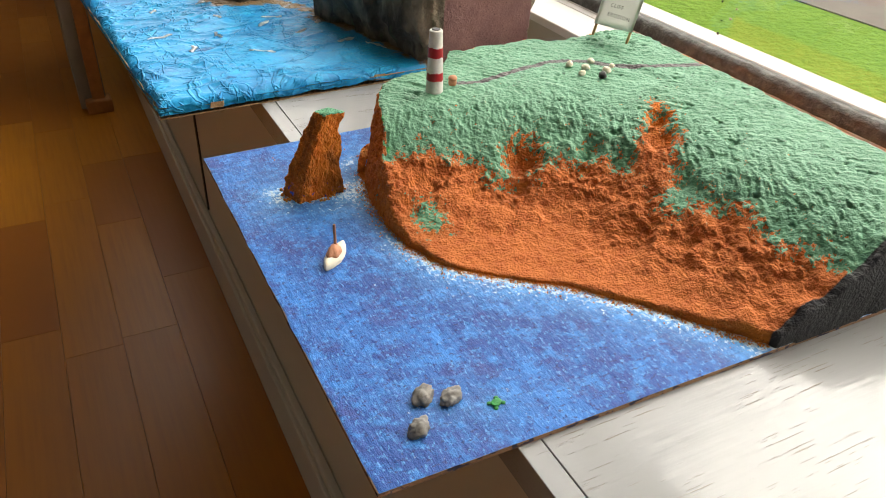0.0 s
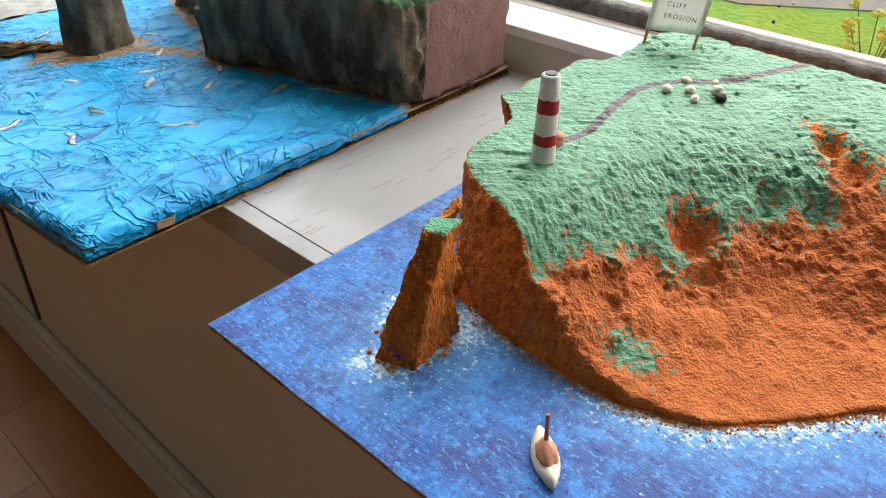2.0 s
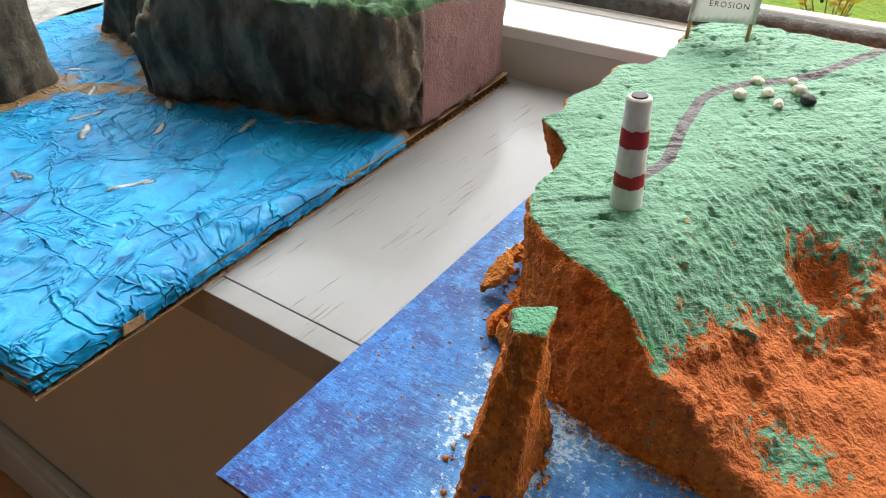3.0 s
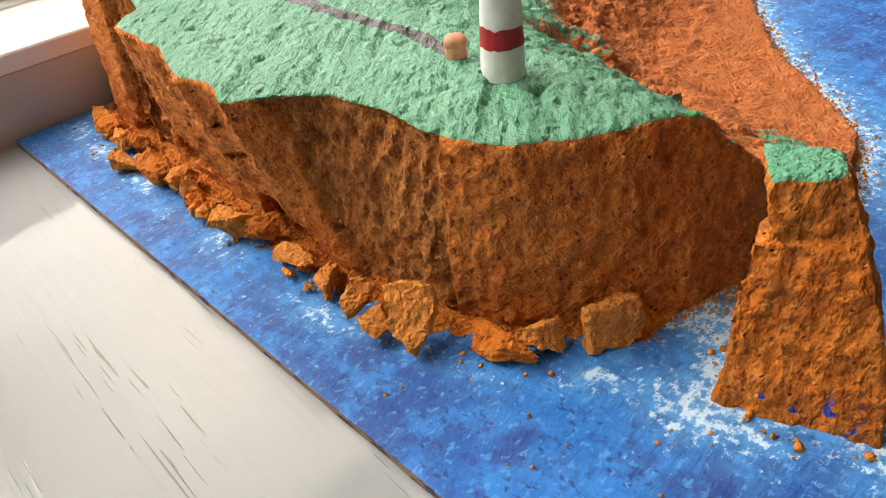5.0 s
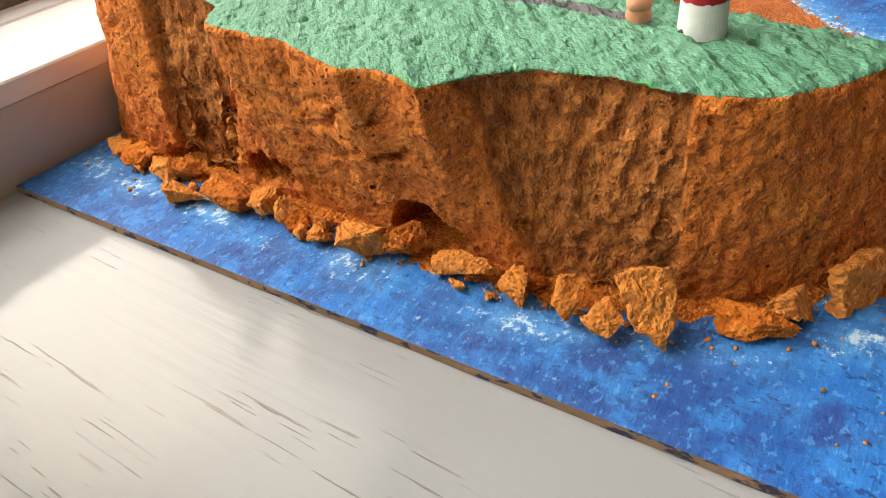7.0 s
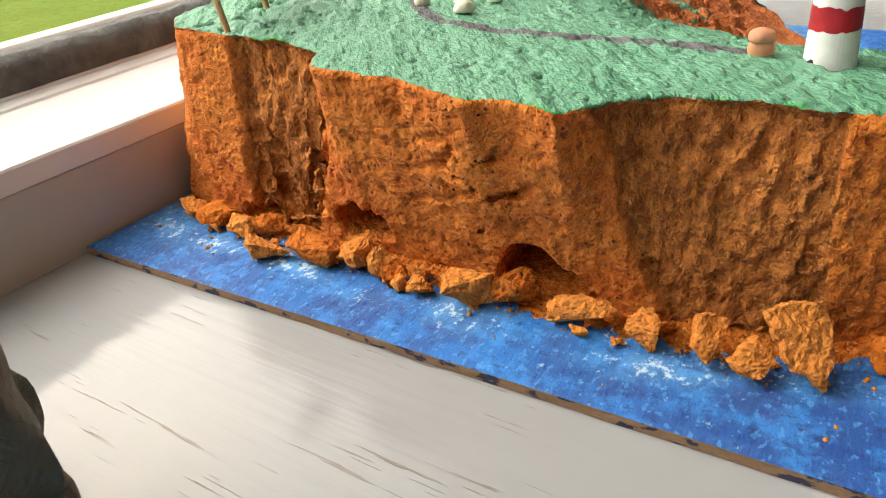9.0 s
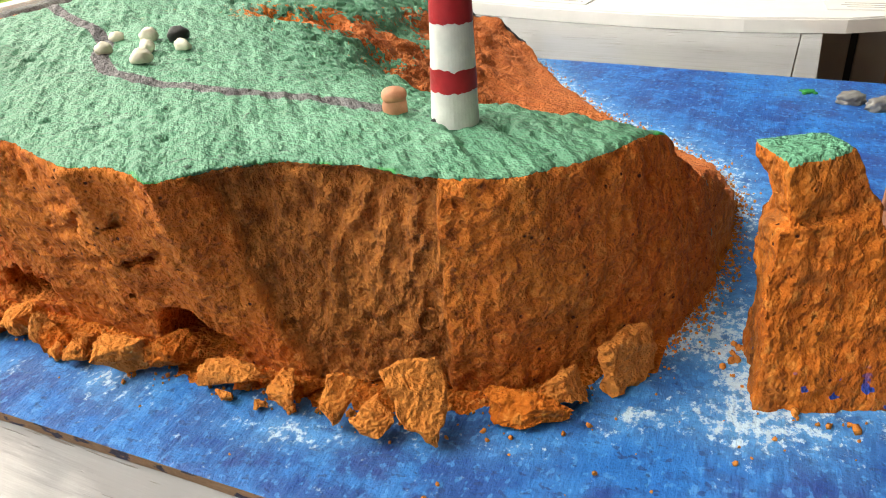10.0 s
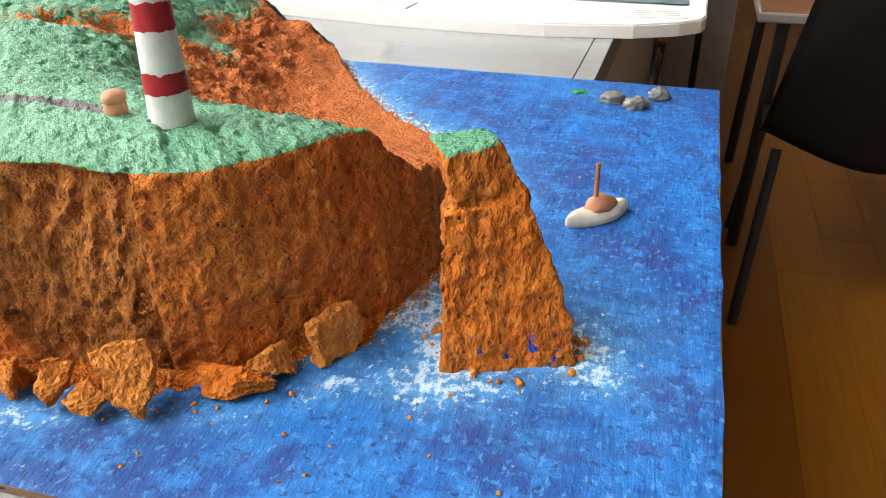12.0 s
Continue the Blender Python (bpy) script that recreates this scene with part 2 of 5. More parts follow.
def make_tissue():
    k = Mat("crumpled_blue_tissue", rough=0.42, spec=0.28)
    c = k.mix(k.step(k.noise(0.12, 4), 0.3, 0.7), (0.004, 0.210, 0.52), (0.008, 0.360, 0.76))
    c = k.mix(k.step(k.noise(0.02, 5, rough=0.7, distort=1.0), 0.45, 0.75), c, (0.020, 0.46, 0.82))
    c = k.mix(k.step(k.noise(0.03, 5, stretch=(0.3, 1, 1), distort=1.0), 0.62, 0.70), c, (0.002, 0.12, 0.36))
    sand = k.mix(k.noise(0.004, 4), (0.16, 0.10, 0.05), (0.30, 0.20, 0.10))
    mask = k.step(k.math("ADD", k.attr("sand"), k.math("MULTIPLY", k.math("SUBTRACT", k.noise(0.02, 5), 0.5), 0.05)), 0.0, 0.01)
    c = k.mix(mask, c, sand)
    k.color(c)
    k.rough(k.mix(k.noise(0.03, 4), (0.30, 0.30, 0.30), (0.55, 0.55, 0.55)))
    creases = None
    for size, stretch in ((0.07, (0.35, 1, 1)), (0.045, (0.5, 1, 1)), (0.06, (1, 0.45, 1))):
        off = k.math("ABSOLUTE", k.math("SUBTRACT", k.noise(size, 4, stretch=stretch, distort=0.6), 0.5))
        line = k.step(off, 0.022, 0.0)
        creases = line if creases is None else k.math("ADD", creases, line)
    k.bump((creases, 0.0014), (k.noise(0.022, 4, distort=0.8), 0.0016))
    return k.m


def make_dark_cloth():
    k = Mat("painted_cloth_rock", rough=0.8, spec=0.25)
    c = k.mix(k.step(k.noise(0.03, 5, stretch=(1, 1, 0.5)), 0.35, 0.7), (0.070, 0.061, 0.046), (0.300, 0.260, 0.190))
    c = k.mix(k.step(k.noise(0.016, 4, stretch=(1, 1, 0.4)), 0.56, 0.72), c, (0.110, 0.140, 0.078))
    c = k.mix(k.step(k.noise(0.01, 4), 0.62, 0.74), c, (0.17, 0.14, 0.11))
    k.color(c)
    k.bump((k.noise(0.014, 7, rough=0.7, distort=0.8), 0.0110), (k.noise(0.0012, 2, stretch=(1, 1, 0.3)), 0.0005))
    return k.m


def make_purple_cloth():
    k = Mat("mauve_sacking", rough=0.85, spec=0.2)
    weave = k.math("MULTIPLY", k.step(k.noise(0.0016, 2, stretch=(0.4, 1, 1)), 0.35, 0.6), k.step(k.noise(0.0016, 2, stretch=(1, 1, 0.4)), 0.35, 0.6))
    c = k.mix(k.step(k.noise(0.04, 4), 0.3, 0.7), (0.15, 0.085, 0.082), (0.215, 0.125, 0.115))
    holes = k.math("MULTIPLY", k.step(k.cells(0.0032, stretch=(1, 1, 1)), 0.22, 0.12), k.step(k.noise(0.02, 3), 0.48, 0.60))
    c = k.mix(holes, c, (0.035, 0.020, 0.022))
    k.color(c)
    k.bump((weave, 0.0004), (k.noise(0.015, 4), 0.002))
    return k.m


def make_cardboard():
    k = Mat("brown_cardboard", rough=0.85, spec=0.2)
    c = k.mix(k.noise(0.01, 4), (0.30, 0.19, 0.10), (0.42, 0.29, 0.17))
    k.color(k.mix(k.step(k.noise(0.006, 4), 0.62, 0.72), c, (0.12, 0.075, 0.04)))
    k.bump((k.noise(0.003, 4), 0.0006))
    return k.m


def make_grass():
    k = Mat("lawn_grass", rough=0.9, spec=0.2)
    c = k.mix(k.step(k.noise(0.5, 4), 0.3, 0.7), (0.240, 0.440, 0.050), (0.300, 0.510, 0.070))
    k.color(k.mix(k.step(k.noise(0.05, 5), 0.45, 0.75), c, (0.190, 0.370, 0.040)))
    k.bump((k.noise(0.03, 4), 0.02))
    return k.m


def make_glass():
    k = Mat("window_glass", rough=0.0)
    k.b.inputs["Transmission Weight"].default_value = 1.0
    k.b.inputs["IOR"].default_value = 1.45
    k.color((0.97, 0.985, 0.98))
    return k.m


M_CLIFF, M_CLAY, M_PALE, M_STACK = make_cliff_paint(), make_clay(), make_clay("broken_ochre_clay", 0.55), make_stack_paint()
M_SEA, M_BOARD_EDGE = make_sea(), make_hardboard()
M_BENCH, M_TRIM, M_WALL = make_white_gloss(), make_white_satin(), make_plain("room_wall_paint", (0.56, 0.54, 0.50), 0.7, 0.3, 0.95)
M_SILL = make_white_satin("white_sill_paint", (0.80, 0.79, 0.77))
# white paint with the shade of panel, skirting and upstand in its colour
M_SHADED_WHITE = make_white_satin("shade_darkened_white_paint", (0.52, 0.50, 0.45))
M_FLOOR, M_SUBFLOOR = make_floor_wood(), make_plain("floor_joint", (0.03, 0.014, 0.006), 0.8)
M_TISSUE, M_DARK, M_PURPLE, M_CARD = make_tissue(), make_dark_cloth(), make_purple_cloth(), make_cardboard()
M_GRASS, M_PATH = make_grass(), make_plain("gravel_path", (0.36, 0.30, 0.26), 0.9, 0.3, 0.85, 0.005)
M_GLASS = make_glass()
M_WHITE_PAINT = make_plain("white_craft_paint", (0.72, 0.72, 0.69), 0.5, 0.006, 0.86, 0.0003)
M_RED_PAINT = make_plain("red_craft_paint", (0.40, 0.010, 0.018), 0.45, 0.006, 0.75, 0.0003)
M_BLACK_PAINT = make_plain("black_craft_paint", (0.015, 0.016, 0.015), 0.5, 0.004, 0.6, 0.0002)
M_SHEEP = make_plain("cream_clay", (0.78, 0.74, 0.60), 0.6, 0.004, 0.88, 0.0002)
M_PINKCLAY = make_plain("peach_clay", (0.56, 0.25, 0.135), 0.6, 0.006, 0.85, 0.0003)
M_MAST = make_plain("brown_stick", (0.40, 0.165, 0.08), 0.6, 0.004, 0.75, 0.0002)
M_GREYCLAY = make_plain("grey_clay", (0.22, 0.215, 0.20), 0.6, 0.008, 0.7, 0.0005)
M_FROG = make_plain("bright_green_clay", (0.02, 0.30, 0.06), 0.55, 0.004, 0.7, 0.0005)
M_SKEWER = make_plain("bamboo", (0.52, 0.33, 0.14), 0.55, 0.003, 0.75, 0.0001)
M_PAPER = make_plain("white_paper", (0.76, 0.76, 0.74), 0.75, 0.02, 0.95, 0.0002)
M_INK, M_RED_INK = make_plain("black_ink", (0.02, 0.02, 0.022), 0.6, 0.003, 0.6, 0), make_plain("red_ink", (0.55, 0.06, 0.04), 0.6, 0.003, 0.7, 0)
M_STEM = make_plain("dry_green_stem", (0.20, 0.24, 0.06), 0.8, 0.01, 0.6, 0)
M_FLOWER = make_plain("yellow_petals", (0.80, 0.68, 0.10), 0.7, 0.006, 0.75, 0.0005)
M_PUTTY = make_plain("weathered_grey_putty", (0.150, 0.150, 0.144), 0.85, 0.012, 0.5, 0.003)
M_FOAMSTRIP = make_plain("white_tissue_strip", (0.82, 0.86, 0.88), 0.6, 0.004, 0.9, 0.0006)
M_SAND = make_plain("brown_sand", (0.24, 0.15, 0.07), 0.95, 0.004, 0.55, 0.0012)
M_MOSS = make_plain("green_sponge_turf", (0.075, 0.17, 0.075), 0.95, 0.006, 0.5, 0.0015)
M_PLASTIC = make_plain("black_plastic", (0.014, 0.014, 0.015), 0.42, 0.05, 0.7, 0.0002)
M_STEEL = make_plain("black_steel", (0.012, 0.012, 0.013), 0.45, 0.05, 0.7, 0.0001)
M_TABLE = make_plain("grey_table_edge", (0.30, 0.27, 0.25), 0.5, 0.05, 0.8, 0.0002)
M_TABLETOP = make_plain("brown_table_top", (0.22, 0.10, 0.045), 0.4, 0.05, 0.8, 0.0002)
M_ORANGE = make_plain("orange_card", (0.75, 0.24, 0.02), 0.6, 0.02, 0.9, 0.0002)
M_DOOR_WOOD = make_plain("orange_timber", (0.40, 0.17, 0.05), 0.5, 0.03, 0.7, 0.0004)
M_GREY_DOOR = make_plain("grey_paint", (0.22, 0.20, 0.17), 0.6, 0.08, 0.85, 0.0004)
M_GREY_BEIGE = make_plain("grey_beige_laminate", (0.34, 0.30, 0.27), 0.5, 0.08, 0.85, 0.0002)
M_GREYSEA = make_plain("blue_grey_paint", (0.16, 0.23, 0.26), 0.5, 0.03, 0.75, 0.0006)
M_GREYPAPER = make_plain("pale_grey_papier", (0.42, 0.43, 0.42), 0.8, 0.02, 0.6, 0.003)
M_YELLOWSAND = make_plain("yellow_sand", (0.42, 0.33, 0.13), 0.9, 0.01, 0.6, 0.001)

# ---- mesh helpers ----


def mesh_object(name, bm, material, parent=None, smooth=False):
    me = bpy.data.meshes.new(name)
    bm.normal_update()
    bm.to_mesh(me)
    bm.free()
    for mat in material if isinstance(material, (list, tuple)) else [material]:
        me.materials.append(mat)
    if smooth:
        me.polygons.foreach_set("use_smooth", [True] * len(me.polygons))
    ob = new(name, me)
    if parent is not None:
        ob.parent = parent
    return ob


def part(name, bm, material, parent, label="", smooth=False):
    ob = mesh_object(name, bm, material, parent, smooth)
    return tagged(ob, label=label) if label else ob


def holder(name, x=0, y=0, z=0, rx=0, ry=0, rz=0):
    ob = new(name)
    ob.matrix_world = pose(x, y, z, rx, ry, rz)
    ob.empty_display_size = 0.01
    return ob


def box(x0, x1, y0, y1, z0, z1, bevel=0.0, bm=None):
    bm = bm or bmesh.new()
    made = bmesh.ops.create_cube(bm, size=1, matrix=Matrix.LocRotScale(((x0 + x1) / 2, (y0 + y1) / 2, (z0 + z1) / 2), None, (x1 - x0, y1 - y0, z1 - z0)))
    if bevel:
        edges = {e for v in made["verts"] for e in v.link_edges}
        bmesh.ops.bevel(bm, geom=list(edges), offset=bevel, segments=2, affect="EDGES", profile=0.5)
    return bm


def rod(a, b, r0, r1=None, sides=14, bm=None):
    """A tapered round bar from a to b."""
    bm = bm or bmesh.new()
    a, b = Vector(a), Vector(b)
    turn = (b - a).to_track_quat("Z", "Y").to_matrix().to_4x4()
    bmesh.ops.create_cone(bm, cap_ends=True, segments=sides, radius1=r0, radius2=r0 if r1 is None else r1, depth=(b - a).length,
                          matrix=Matrix.Translation((a + b) / 2) @ turn)
    return bm


def turned(profile, sides=32, wobble=0.0, seed=0):
    """A closed form of revolution from (radius, height) pairs."""
    rng = random.Random(seed)
    bm = bmesh.new()
    rings = []
    for r, z in profile:
        rings.append([bm.verts.new((r * math.cos(a) * (1 + rng.uniform(-wobble, wobble)), r * math.sin(a) * (1 + rng.uniform(-wobble, wobble)), z))
                      for a in (2 * math.pi * i / sides for i in range(sides))])
    for low, high in zip(rings, rings[1:]):
        for i in range(sides):
            j = (i + 1) % sides
            bm.faces.new((low[i], low[j], high[j], high[i]))
    bm.faces.new(list(reversed(rings[0])))
    bm.faces.new(rings[-1])
    return bm


def blob(sx, sy, sz, seed, lumps=0.15, size=1.0, sub=3):
    """A lumpy pinched ball of clay that stands on z = 0."""
    bm = bmesh.new()
    bmesh.ops.create_icosphere(bm, subdivisions=sub, radius=1.0)
    off = Vector((seed * 7.3, seed * 3.1, seed * 1.7))
    for v in bm.verts:
        p = v.co.normalized()
        p = p * (1 + lumps * noise.noise(p * 1.6 * size + off) + 0.4 * lumps * noise.noise(p * 4 * size + off))
        v.co = Vector((p.x * sx, p.y * sy, max(p.z, -0.55) * sz + 0.55 * sz))
    return bm


def chunk(sx, sy, sz, seed, cuts=13):
    """An angular broken lump: the hull of a few points, cut finer and roughened."""
    rng = random.Random(seed)
    bm = bmesh.new()
    for _ in range(cuts):
        p = Vector((rng.gauss(0, 1), rng.gauss(0, 1), rng.gauss(0, 1))).normalized()
        bm.verts.new((p.x * rng.uniform(0.8, 1.1), p.y * rng.uniform(0.8, 1.1), p.z * rng.uniform(0.75, 1.05)))
    made = bmesh.ops.convex_hull(bm, input=bm.verts[:])
    bmesh.ops.delete(bm, geom=[v for v in bm.verts if not v.link_faces], context="VERTS")
    bmesh.ops.subdivide_edges(bm, edges=bm.edges[:], cuts=5, use_grid_fill=True)
    bmesh.ops.triangulate(bm, faces=bm.faces[:])
    off = Vector((seed * 1.3, seed * 2.9, seed * 0.7))
    low = 1e9
    for v in bm.verts:
        p = v.co.copy()
        p += p.normalized() * (0.14 * noise.noise(p * 2.2 + off) + 0.09 * noise.noise(p * 5 + off) + 0.07 * noise.noise(p * 11 + off) + 0.04 * noise.noise(p * 23 + off))
        v.co = Vector((p.x * sx, p.y * sy, p.z * sz))
        low = min(low, v.co.z)
    for v in bm.verts:
        v.co.z -= low + 0.10 * sz
    return bm


def plate(outline, thick, seed):
    """A thin broken slab with a ragged outline."""
    bm = bmesh.new()
    n = len(outline)
    middle = Vector((sum(p[0] for p in outline) / n, sum(p[1] for p in outline) / n, 0))
    rings = []
    for zz, grow in ((-0.5, 0.94), (-0.25, 1.0), (0.25, 1.0), (0.5, 0.95)):
        ring = []
        for i in range(n * 4):
            k, t = divmod(i, 4)
            p = Vector((*outline[k], 0)).lerp(Vector((*outline[(k + 1) % n], 0)), t / 4)
            p = middle + (p - middle) * grow
            ring.append(bm.verts.new((p.x, p.y, zz * thick)))
        rings.append(ring)
    for a, b in zip(rings, rings[1:]):
        for i in range(len(a)):
            j = (i + 1) % len(a)
            bm.faces.new((a[i], a[j], b[j], b[i]))
    for ring, sign in ((rings[0], -1), (rings[-1], 1)):
        inner = [bm.verts.new(middle.lerp(v.co, 0.5)) for v in ring]
        for v, w in zip(ring, inner):
            w.co.z = sign * 0.56 * thick
        mid = bm.verts.new((middle.x, middle.y, sign * 0.5 * thick))
        for i in range(len(ring)):
            j = (i + 1) % len(ring)
            bm.faces.new((ring[i], ring[j], inner[j], inner[i]))
            bm.faces.new((inner[i], inner[j], mid))
    bmesh.ops.recalc_face_normals(bm, faces=bm.faces)
    bmesh.ops.triangulate(bm, faces=bm.faces[:])
    bmesh.ops.subdivide_edges(bm, edges=[e for e in bm.edges if e.calc_length() > 0.0018], cuts=2)
    bmesh.ops.triangulate(bm, faces=bm.faces[:])
    for v in bm.verts:
        p = v.co * 160 + Vector((seed, seed * 2, 0))
        v.co += Vector((noise.noise(p), noise.noise(p + Vector((9, 0, 0))), noise.noise(p + Vector((0, 9, 0))))) * 0.0014
        p = p * 3
        v.co += Vector((noise.noise(p), noise.noise(p + Vector((9, 0, 0))), noise.noise(p + Vector((0, 9, 0))))) * 0.0008
    return bm


def text_object(name, words, size, material, parent, m, bold=0.0):
    cu = bpy.data.curves.new(name, "FONT")
    cu.body, cu.size, cu.align_x, cu.align_y = words, size, "CENTER", "CENTER"
    cu.extrude, cu.offset = 0.00008, bold
    cu.space_character = 1.25
    tmp = bpy.data.objects.new(name, cu)
    scene.collection.objects.link(tmp)
    me = bpy.data.meshes.new_from_object(tmp.evaluated_get(bpy.context.evaluated_depsgraph_get()))
    bpy.data.objects.remove(tmp)
    bpy.data.curves.remove(cu)
    me.materials.clear()
    me.materials.append(material)
    ob = new(name, me)
    ob.parent = parent
    ob.matrix_local = m
    return ob


# ---- numeric helpers for the modelled land ----


def lattice(x, y, z, size, seed):
    """Smooth value noise, -1..1, with features of that size."""
    rng = np.random.default_rng(seed)
    table = rng.uniform(-1, 1, 4096).astype(np.float32)
    px, py, pz = x / size, y / size, z / size
    ix, iy, iz = (np.floor(p).astype(np.int64) for p in (px, py, pz))
    fx, fy, fz = px - ix, py - iy, pz - iz
    fx, fy, fz = (f * f * (3 - 2 * f) for f in (fx, fy, fz))
    out = 0
    for dx in (0, 1):
        for dy in (0, 1):
            for dz in (0, 1):
                h = ((ix + dx) * 73856093 ^ (iy + dy) * 19349663 ^ (iz + dz) * 83492791) & 4095
                out = out + table[h] * (fx if dx else 1 - fx) * (fy if dy else 1 - fy) * (fz if dz else 1 - fz)
    return out


def fractal(x, y, z, size, seed, octaves=4, gain=0.5):
    total, amp = 0, 1.0
    for n in range(octaves):
        total = total + amp * lattice(x, y, z, size / 2**n, seed + n)
        amp *= gain
    return total


def line_distance(x, y, line):
    """Distance from a polyline, and the same with its sign: plus on its left."""
    best, sign = np.full(x.shape, 1e9), np.ones(x.shape)
    for (ax, ay), (bx, by) in zip(line, line[1:]):
        dx, dy = bx - ax, by - ay
        s = np.clip(((x - ax) * dx + (y - ay) * dy) / (dx * dx + dy * dy), 0, 1)
        d = np.hypot(x - ax - s * dx, y - ay - s * dy)
        side = np.where(dx * (y - ay) - dy * (x - ax) >= 0, 1.0, -1.0)
        sign = np.where(d < best - 1e-9, side, sign)
        best = np.minimum(best, d)
    return best, best * sign


def area_distance(x, y, ring):
    """Distance from a closed outline: minus inside."""
    d, _ = line_distance(x, y, ring + ring[:1])
    inside = np.zeros(x.shape, bool)
    for (ax, ay), (bx, by) in zip(ring, ring[1:] + ring[:1]):
        if ay != by:
            cross = ((ay > y) != (by > y)) & (x < (bx - ax) * (y - ay) / (by - ay) + ax)
            inside ^= cross
    return np.where(inside, -d, d)


def soft_max(a, b, k):
    h = np.clip(0.5 + 0.5 * (a - b) / k, 0, 1)
    return b + (a - b) * h + k * h * (1 - h)


def capsule(x, y, z, a, b, r):
    d = [q - p for p, q in zip(a, b)]
    s = np.clip(((x - a[0]) * d[0] + (y - a[1]) * d[1] + (z - a[2]) * d[2]) / sum(v * v for v in d), 0, 1)
    return np.sqrt((x - a[0] - s * d[0]) ** 2 + (y - a[1] - s * d[1]) ** 2 + (z - a[2] - s * d[2]) ** 2) - r


def net(f, origin, step):
    """Surface net of the zero set of f (minus is solid) on a regular lattice: points and four-sided faces."""
    solid = f < 0
    n = np.array(f.shape) - 1
    c = [solid[i:i + n[0], j:j + n[1], k:k + n[2]] for i in (0, 1) for j in (0, 1) for k in (0, 1)]
    some = np.zeros(tuple(n), bool)
    every = np.ones(tuple(n), bool)
    for part_solid in c:
        some |= part_solid
        every &= part_solid
    live = some & ~every
    index = np.full(tuple(n), -1, np.int64)
    cells = np.argwhere(live)
    index[live] = np.arange(len(cells))
    total, count = np.zeros((len(cells), 3)), np.zeros(len(cells))
    corners = [np.array(o) for o in np.ndindex(2, 2, 2)]
    value = {tuple(o): f[cells[:, 0] + o[0], cells[:, 1] + o[1], cells[:, 2] + o[2]] for o in corners}
    for o in corners:
        for axis in range(3):
            if o[axis] == 0:
                q = o.copy()
                q[axis] = 1
                a, b = value[tuple(o)], value[tuple(q)]
                cross = (a < 0) != (b < 0)
                s = np.where(cross, a / np.where(cross, a - b, 1), 0)
                at = np.tile(o.astype(float), (len(cells), 1))
                at[:, axis] = s
                total[cross] += at[cross]
                count[cross] += 1
    points = np.array(origin) + step * (cells + total / count[:, None])
    faces = []
    for axis in range(3):
        u, v = (axis + 1) % 3, (axis + 2) % 3
        lo = [slice(1, m) for m in n]
        lo[axis] = slice(0, n[axis])
        hi = list(lo)
        hi[axis] = slice(1, n[axis] + 1)
        a, b = solid[tuple(lo)], solid[tuple(hi)]
        for flip, where in ((False, a & ~b), (True, ~a & b)):
            at = np.argwhere(where)
            at = at + np.array([0 if k == axis else 1 for k in range(3)])
            quad = []
            for du, dv in ((-1, -1), (0, -1), (0, 0), (-1, 0)):
                q = at.copy()
                q[:, u] += du
                q[:, v] += dv
                quad.append(index[q[:, 0], q[:, 1], q[:, 2]])
            quad = np.stack(quad[::-1] if flip else quad, 1)
            faces.append(quad[(quad >= 0).all(1)])
    return points, np.concatenate(faces)


def normals_of(points, faces):
    nrm = np.cross(points[faces[:, 2]] - points[faces[:, 0]], points[faces[:, 3]] - points[faces[:, 1]])
    out = np.zeros_like(points)
    for k in range(4):
        np.add.at(out, faces[:, k], nrm)
    return out / np.maximum(np.linalg.norm(out, axis=1, keepdims=True), 1e-12)


def array_object(name, points, faces, material, attributes=(), parent=None):
    me = bpy.data.meshes.new(name)
    me.from_pydata(points.tolist(), [], faces.tolist())
    for key, values in attributes:
        me.attributes.new(key, "FLOAT", "POINT").data.foreach_set("value", np.asarray(values, np.float32))
    for mat in material if isinstance(material, (list, tuple)) else [material]:
        me.materials.append(mat)
    me.polygons.foreach_set("use_smooth", [True] * len(me.polygons))
    ob = new(name, me)
    if parent is not None:
        ob.parent = parent
    return ob


# ---- the room ----
FLOOR_Z, BENCH_Z, SILL_Z = -0.70, -0.0045, 0.042
ROOM_X0, ROOM_Y0, ROOM_Y1, CEIL_Z = -5.2, -4.6, 5.6, 2.1
GLASS_X = 0.552

floor = tagged(mesh_object("floor", box(ROOM_X0, 0.60, ROOM_Y0, ROOM_Y1, FLOOR_Z - 0.06, FLOOR_Z - 0.012), M_SUBFLOOR),
               "dark joints under a strip floor of brown boards", "floor", kind="structure")
tagged(mesh_object("ceiling", box(ROOM_X0, 0.75, ROOM_Y0, ROOM_Y1, CEIL_Z, CEIL_Z + 0.1), M_WALL), "plain white plaster ceiling", "ceiling", kind="structure")
tagged(mesh_object("wall_south", box(ROOM_X0, 0.75, ROOM_Y0 - 0.15, ROOM_Y0, FLOOR_Z, CEIL_Z), M_WALL), "plain off-white plaster wall", "wall", kind="structure")
tagged(mesh_object("wall_north", box(ROOM_X0, 0.75, ROOM_Y1, ROOM_Y1 + 0.15, FLOOR_Z, CEIL_Z), M_WALL), "plain off-white plaster wall", "wall", kind="structure")
tagged(mesh_object("wall_west", box(ROOM_X0 - 0.15, ROOM_X0, ROOM_Y0, ROOM_Y1, FLOOR_Z, CEIL_Z), M_WALL), "plain off-white plaster wall", "wall", kind="structure")


